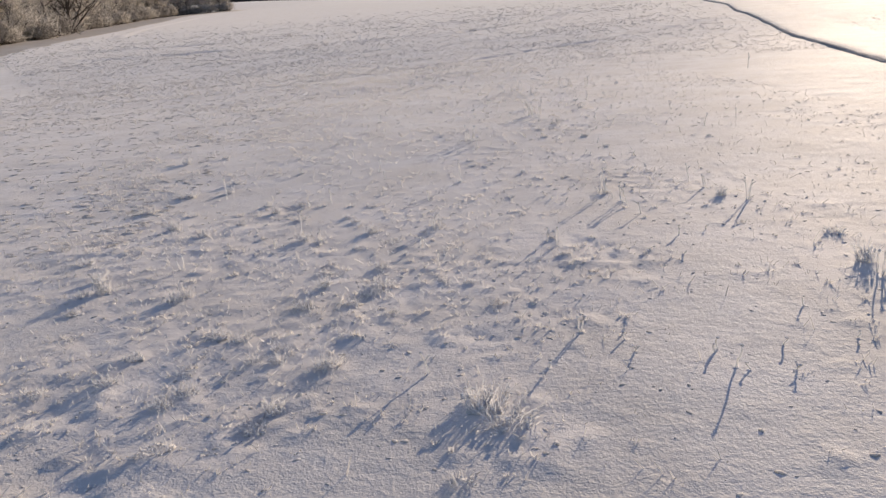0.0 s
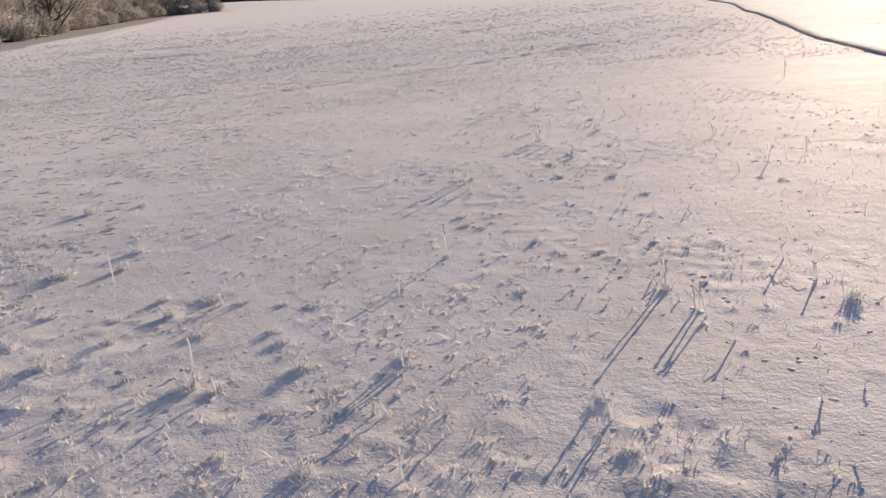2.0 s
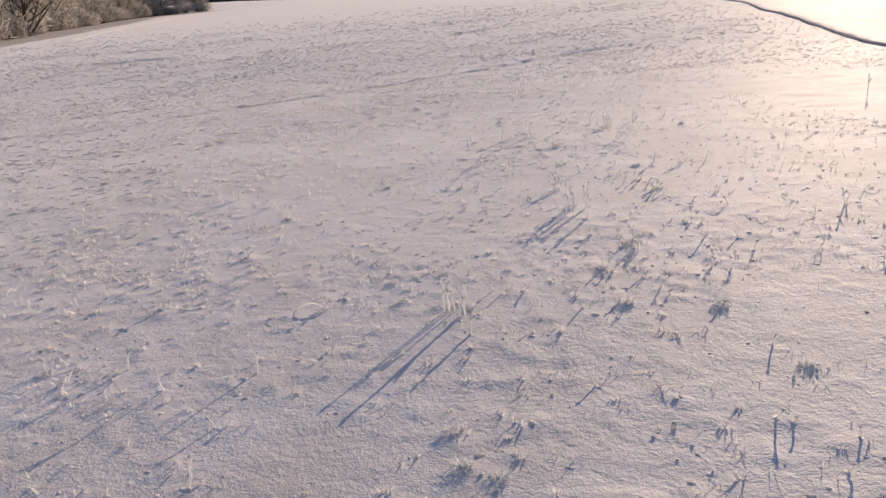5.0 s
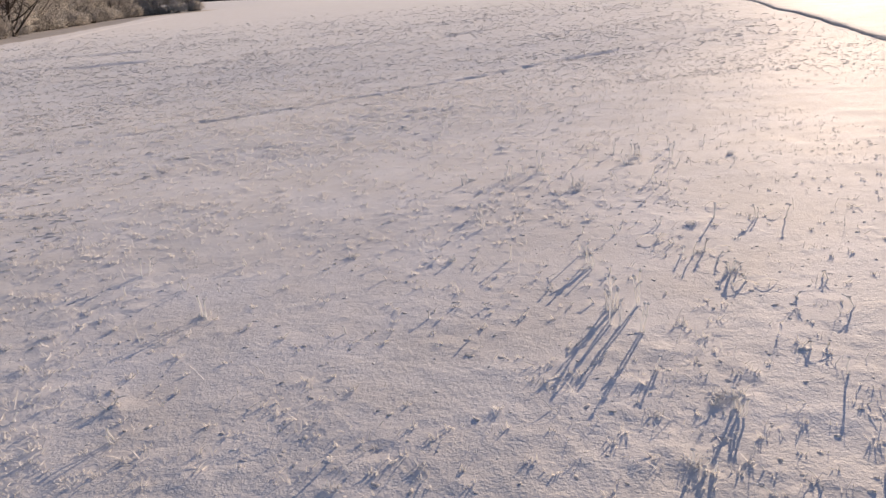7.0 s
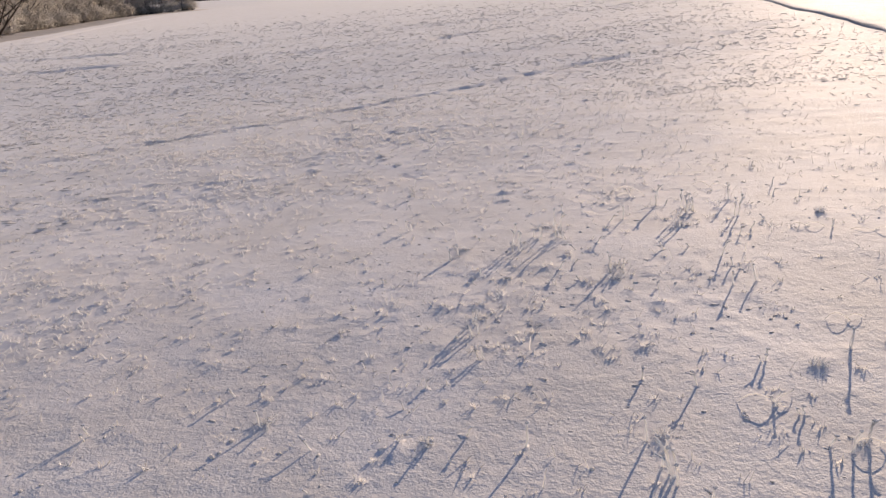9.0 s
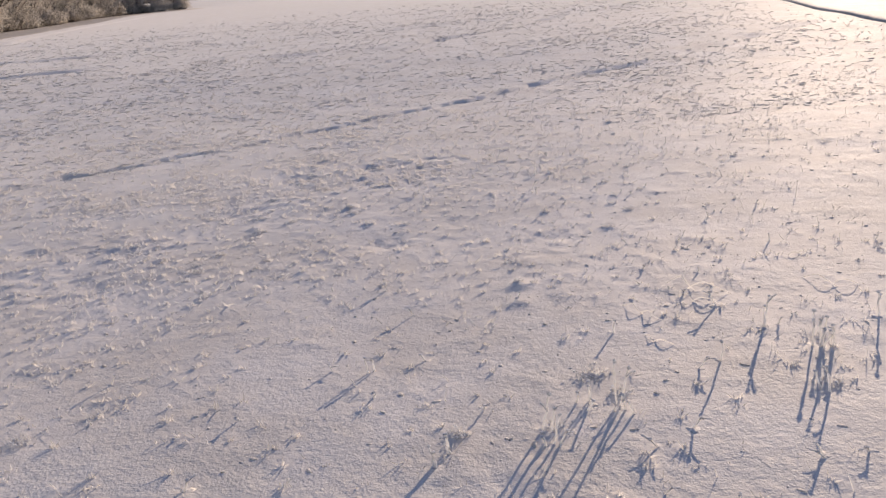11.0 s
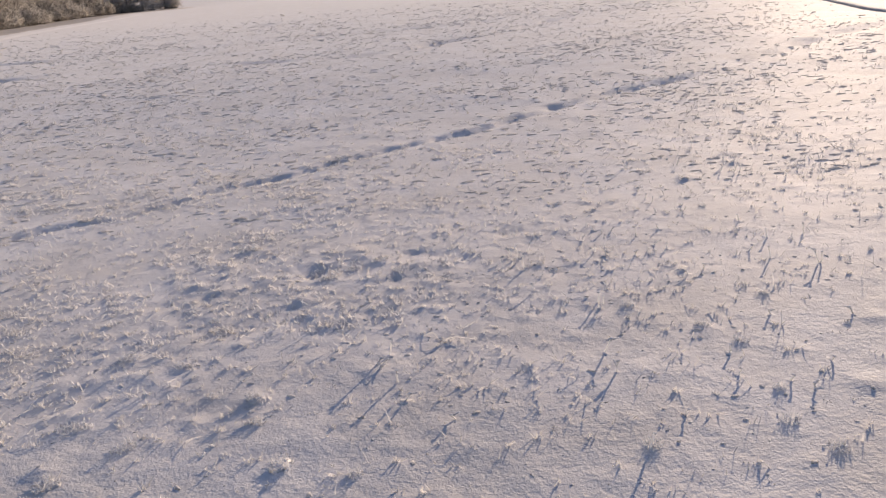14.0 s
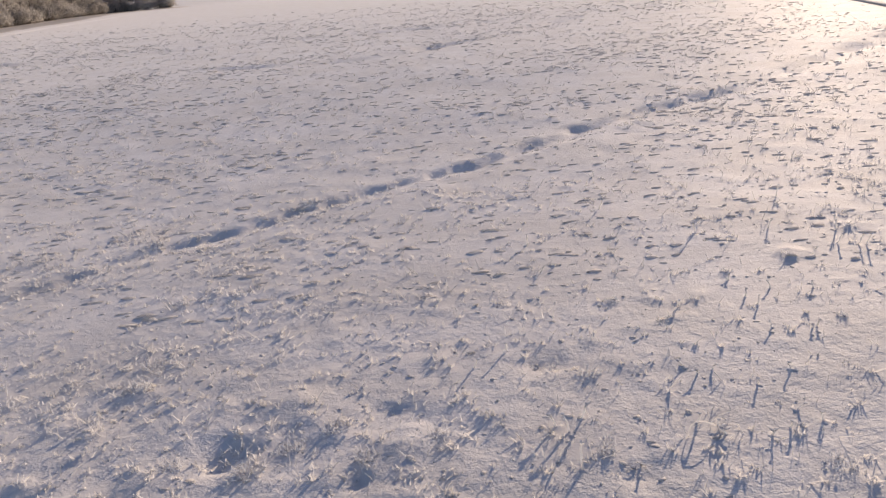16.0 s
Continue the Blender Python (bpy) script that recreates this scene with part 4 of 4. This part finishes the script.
sward("frosted_stubble", 46000, 31, lambda x, y: (0.08 + 0.92 * tussock(x, y)) * ease(36, 29, y), 0.027, 0.0055, 0.9, CRUMB, "short grass blades bristling with frost across the field", 3)
sward("tall_dry_grass", 5000, 32, lambda x, y: (0.02 + 0.03 * ease(9, 14, y) + 0.12 * tussock(x, y) + 0.1 * ease(0.5, 3.5, x - 0.12 * y)) * ease(40, 30, y), 0.055, 0.005, 0.5, STRAW, "scattered dry grass stems standing out of the snow", 2)
sward("lone_stems", 6500, 34, lambda x, y: (0.04 + (0.1 + 0.2 * ease(10, 15, y)) * ease(0.5, 3.0, x - 0.09 * y) + 0.2 * ease(0.5, 2.5, -x)) * ease(42, 32, y), 0.07, 0.007, 0.28, CRUMB, "thin single weed stems stiff with frost", 1)
sward("grass_clumps", 82000, 36, lambda x, y: (0.01 + 0.48 * clumped(x, y)) * ease(40, 30, y), 0.02, 0.0085, 1.2, CRUMB, "low clumps of lying grass under a crust of frost", 6)
sward("frost_nodules", 44000, 39, lambda x, y: (0.02 + 0.12 * ease(10, 15, y) + 0.12 * ease(17, 20, y) * ease(4.5, 2.5, x) + 0.75 * tussock(x, y) + 0.35 * clumped(x, y)) * (1 - 0.45 * ease(1.5, 3.0, x)) * ease(42, 32, y), 0.018, 0.0095, 0.85, CRUMB, "small bristly knobs of grass caked with hoarfrost", 8, 0.013)
sward("far_grass", 14000, 38, None, 0.05, 0.007, 0.75, FAR_GRASS, "frosted grass standing in low clumps over the far field", 4)
clods("frost_clods", scatter(56000, 33, lambda x, y: (0.2 + 0.5 * tussock(x, y) + 0.2 * clumped(x, y)) * ease(45, 33, y)), 0.0085, CRUMB, "small frosted clods and snow crumbs on the field", 0.6)
clods("far_tussocks", far_scatter(70000, 37), 0.0135, FAR_CRUST, "low snow-covered tussocks across the far field", 0.75, long=(1.6, 4.2), spread=0.3)


# ---- bank along the ditch ----
DITCH = [(8.6, 10.0), (10.9, 18.2), (12.3, 22.6), (14.0, 29.0), (16.0, 35.8), (17.9, 43.0), (18.8, 47.2), (21.3, 55.0), (23.2, 65.5), (27.0, 80.0), (30.0, 100.0)]


def swept(line, profile, seed, step=0.35):
    """A profile of (offset to the right, height) carried along a bent line over the ground."""
    pts = [Vector((*p, 0)) for p in line]
    rows = []
    for a, b in zip(pts, pts[1:]):
        n = max(2, int((b - a).length / step))
        rows += [a.lerp(b, i / n) for i in range(n)]
    for _ in range(6):
        rows = [rows[0]] + [(rows[i - 1] + rows[i] * 2 + rows[i + 1]) / 4 for i in range(1, len(rows) - 1)] + [rows[-1]]
    v, f, m = [], [], len(profile)
    for i, p in enumerate(rows):
        d = (rows[min(i + 1, len(rows) - 1)] - rows[max(i - 1, 0)]).normalized()
        right = Vector((d.y, -d.x, 0))
        for j, (o, h) in enumerate(profile):
            k = 0.05 * noise.noise(Vector((p.x * 1.3, p.y * 1.3, j * 3.1 + seed)))
            q = p + right * (o + k)
            v.append((q.x, q.y, float(land(q.x, q.y)) + h * (1 + 2.5 * k) * min(1, 0.1 + 0.15 * min(i, len(rows) - 1 - i)) + 0.012))
        if i:
            for j in range(m - 1):
                a = (i - 1) * m + j
                f.append((a, a + 1, a + m + 1, a + m))
    return np.array(v), np.array(f)


ditch = new("ditch", mesh_of("ditch", *swept(DITCH, [(-0.02, -0.06), (0.0, -0.02), (0.03, 0.01), (0.06, 0.035), (0.1, 0.055), (0.16, 0.06)], 1), EARTH))
tagged(ditch, "dark bare earth bank of a field ditch", "ditch bank", kind="structure")
verge = new("ditch_verge", mesh_of("ditch_verge", *swept(DITCH, [(0.11, 0.05), (0.16, 0.072), (0.4, 0.075), (0.8, 0.065), (1.5, 0.045), (2.6, 0.01), (3.6, -0.04)], 1), SNOW))
tagged(verge, "snowy verge on top of the ditch bank", "verge", kind="structure")

# ---- track by the wood ----
TRACK = [(-31, 79), (-33, 85), (-37.5, 102), (-41.6, 120), (-45, 142), (-49, 165), (-52, 190)]
tagged(new("track", mesh_of("track", *swept(TRACK, [(-0.7, -0.02), (-0.3, 0.09), (0.1, 0.12), (0.5, 0.07), (0.9, -0.02)], 2, 1.0), SNOW)),
       "pale snow-covered field track beside the wood", "track", kind="structure")


# ---- frosted trees of the wood ----
def cones(roots, tips, widths, rng):
    """Slim three-sided twigs."""
    n = len(roots)
    axis = tips - roots
    side = np.cross(axis, rng.normal(size=(n, 3)))
    side /= np.linalg.norm(side, axis=1, keepdims=True)
    other = np.cross(axis, side)
    other /= np.linalg.norm(other, axis=1, keepdims=True)
    v = np.zeros((n, 4, 3))
    for k in range(3):
        a = 2 * math.pi * k / 3
        v[:, k] = roots + (side * math.cos(a) + other * math.sin(a)) * widths[:, None] * 0.5
    v[:, 3] = tips
    f = np.array([[0, 1, 3], [1, 2, 3], [2, 0, 3]])[None] + 4 * np.arange(n)[:, None, None]
    return v.reshape(-1, 3), f.reshape(-1, 3)


def limbs(height, spread, seed, fork=9, stout=0.022):
    """Trunk and limbs as tapering tubes; also the ends where twigs start."""
    rnd = random.Random(seed)
    pts, p = [], Vector((0, 0, -0.3))
    n = 7
    for i in range(n + 1):
        pts.append(p.copy())
        p += Vector((rnd.uniform(-0.12, 0.12), rnd.uniform(-0.12, 0.12), 1)) * height / n
    r0 = height * stout
    pieces, ends = [tube(pts, [r0 * (1 - 0.85 * i / n) for i in range(n + 1)], 7)], []
    for k in range(fork):
        q = 0.06 + 0.86 * ((k + rnd.uniform(0, 1)) / fork)
        at = pts[0].lerp(pts[-1], q)
        i = min(int(q * n), n - 1)
        at = pts[i].lerp(pts[i + 1], q * n - i)
        a = k * 2.4 + rnd.uniform(-0.5, 0.5)
        L = spread * (1.1 - 0.6 * q) * rnd.uniform(0.7, 1.2)
        d = Vector((math.cos(a), math.sin(a), rnd.uniform(0.5, 1.1))).normalized()
        limb = [at + d * L * s + Vector((0, 0, 0.18 * L * s * s)) + Vector((rnd.uniform(-1, 1), rnd.uniform(-1, 1), 0)) * 0.06 * L * s for s in (0, 0.33, 0.66, 1)]
        rr = r0 * (1 - 0.8 * q) * 0.6
        pieces.append(tube(limb, [rr, rr * 0.7, rr * 0.45, rr * 0.2], 4))
        ends += [limb[1], limb[2], limb[2], limb[3], limb[3]]
        for b in range(3):
            s = limb[rnd.choice([1, 2])]
            e = s + Vector((rnd.uniform(-1, 1), rnd.uniform(-1, 1), rnd.uniform(0.2, 1.2))).normalized() * L * 0.45
            pieces.append(tube([s, s.lerp(e, 0.5) + Vector((0, 0, 0.05 * L)), e], [rr * 0.4, rr * 0.28, rr * 0.12], 3))
            ends += [e, s.lerp(e, 0.6)]
    ends.append(pts[-1])
    return join(*pieces), ends


def crown(ends, per, reach, width, seed, up=0.35):
    rng = np.random.default_rng(seed)
    roots = np.repeat(np.array([tuple(e) for e in ends]), per, axis=0) + rng.normal(0, 0.22, (len(ends) * per, 3)) * reach
    d = rng.normal(0, 1, roots.shape) + np.array([0, 0, up])
    d /= np.linalg.norm(d, axis=1, keepdims=True)
    tips = roots + d * reach * rng.uniform(0.35, 1.0, (len(roots), 1))
    return cones(roots, tips, width * rng.uniform(0.5, 1.3, len(roots)), rng)


def tree(name, height, spread, seed, fork, per, reach, width, twigs, label, category, group, stout=0.022):
    wood, ends = limbs(height, spread, seed, fork, stout)
    thing = new(name)
    part("trunk", mesh_of("trunk", *wood, BARK), thing)
    part("crown", mesh_of("crown", *crown(ends, per, reach, width, seed), twigs), thing, "rime-covered twigs")
    return tagged(thing, label, category, group)


def bush(seed, twigs):
    rng = np.random.default_rng(seed)
    n = 650
    a, q = rng.uniform(0, 6.28, n), np.sqrt(rng.uniform(0, 1, n))
    roots = np.stack([np.cos(a) * q * 1.0, np.sin(a) * q * 1.0, np.full(n, -0.1)], 1)
    mids = roots * np.array([1.5, 1.5, 0]) + np.stack([rng.normal(0, .3, n), rng.normal(0, .3, n), rng.uniform(0.4, 2.0, n) * (1.15 - 0.6 * q)], 1)
    d = rng.normal(0, 1, (n, 3)) + np.array([0, 0, 0.6])
    twig = cones(mids, mids + d * 0.4, rng.uniform(0.04, 0.09, n), rng)
    stem = cones(roots[:60], mids[:60], np.full(60, 0.06), rng)
    thing = new("bush")
    tagged(part("branchwork", mesh_of("branchwork", *stem, BARK), thing), kind="stuff")
    part("crown", mesh_of("crown", *twig, twigs), thing, "frosted twigs")
    return tagged(thing, "low leafless bush whitened by frost", "bush", "bushes at the edge of the wood")


def at_land(x, y, turn=0.0, scale=1.0):
    return pose(x, y, float(land(x, y)) - 0.05, 0, 0, turn) @ Matrix.Scale(scale, 4)


WOOD_EDGE = [(-47.5, 78), (-49.5, 94), (-56, 107), (-61, 124), (-64, 142), (-68, 163), (-72.5, 185), (-76, 215), (-77, 238), (-64.5, 254)]
rnd = random.Random(77)
kinds = [tree("tree", 11.5, 3.4, 3, 14, 10, 1.6, 0.07, RIME, "leafless tree white with rime at the wood's edge", "tree", "trees of the wood"),
         tree("tree", 9.5, 3.0, 4, 14, 10, 1.5, 0.07, RIME, "leafless tree white with rime at the wood's edge", "tree", "trees of the wood"),
         tree("tree", 13.0, 3.2, 5, 13, 9, 1.5, 0.07, RIME_DARK, "dark leafless tree with rimed twigs, inside the wood", "tree", "trees of the wood"),
         tree("tree", 10.5, 2.6, 6, 13, 9, 1.4, 0.07, RIME_DARK, "dark leafless tree with rimed twigs, inside the wood", "tree", "trees of the wood")]
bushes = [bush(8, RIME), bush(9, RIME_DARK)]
used = set()


def plant(ob, x, y, turn, scale):
    m = at_land(x, y, turn, scale)
    if ob.name in used:
        mm = copy_thing(ob, pose(0, 0, 0))
        mm.matrix_basis = m
        return mm
    used.add(ob.name)
    ob.matrix_basis = m
    return ob


for row, (inset, gap) in enumerate([(0.0, 4.6), (4.5, 5.5), (9.5, 11.0)]):
    for (x0, y0), (x1, y1) in zip(WOOD_EDGE, WOOD_EDGE[1:]):
        dx, dy = x1 - x0, y1 - y0
        L = math.hypot(dx, dy)
        n = max(1, int(L / gap))
        for i in range(n):
            u = (i + rnd.uniform(0.1, 0.9)) / n
            x, y = x0 + u * dx - dy / L * inset + rnd.uniform(-1, 1), y0 + u * dy + dx / L * inset + rnd.uniform(-1, 1)
            if math.hypot(x + 55, y - 120) < 7:
                continue
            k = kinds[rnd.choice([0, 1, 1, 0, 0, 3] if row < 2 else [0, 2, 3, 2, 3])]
            plant(k, x, y, rnd.uniform(0, 360), rnd.uniform(0.8, 1.2))
            for _ in range(3 - row):
                plant(bushes[rnd.randrange(2)], x + rnd.uniform(-1, 2.5), y + rnd.uniform(-3, 3), rnd.uniform(0, 360), rnd.uniform(0.8, 1.9))
bare = tree("bare_tree", 7.5, 4.6, 21, 18, 3, 1.1, 0.09, BARK, "dark bare tree standing alone before the wood", "tree", "", 0.04)
plant(bare, -53.0, 118.5, 40, 1.0)
plant(bushes[1], -50.8, 108.5, 200, 1.5)
plant(bushes[0], -52.5, 111.0, 20, 1.2)
plant(bushes[0], -55.0, 125.0, 90, 0.8)

# dead grass along the wood
tagged(new("wood_verge", mesh_of("wood_verge", *swept([(-39, 60), (-43, 80), (-46, 100), (-50.5, 120), (-56, 145), (-62, 175), (-67, 205), (-67, 235), (-58, 252)],
       [(-7, 0.0), (-5, 0.05), (-2, 0.06), (1, 0.06), (3, 0.05), (5.5, -0.03)], 3, 1.5), DRY_GRASS)), "pale frosted dead grass along the wood's edge", "verge", kind="structure")


# ---- far wood behind the rise ----
def far_wood():
    rng = np.random.default_rng(91)
    n = 2600
    x, y = rng.uniform(-330, 60, n), rng.uniform(430, 470, n)
    z = land(x, y)
    h = rng.uniform(12, 19, n)
    roots = np.stack([x, y, z - 1], 1)
    tips = roots + np.stack([rng.normal(0, 0.8, n), rng.normal(0, 0.8, n), h], 1)
    v, f = spikes(roots, tips, rng.uniform(1.5, 3.5, n), 0.02, rng)
    tagged(new("far_wood", mesh_of("far_wood", v, f, FAR_WOOD)), "dark distant woodland beyond the rise", "woodland", kind="stuff")


far_wood()
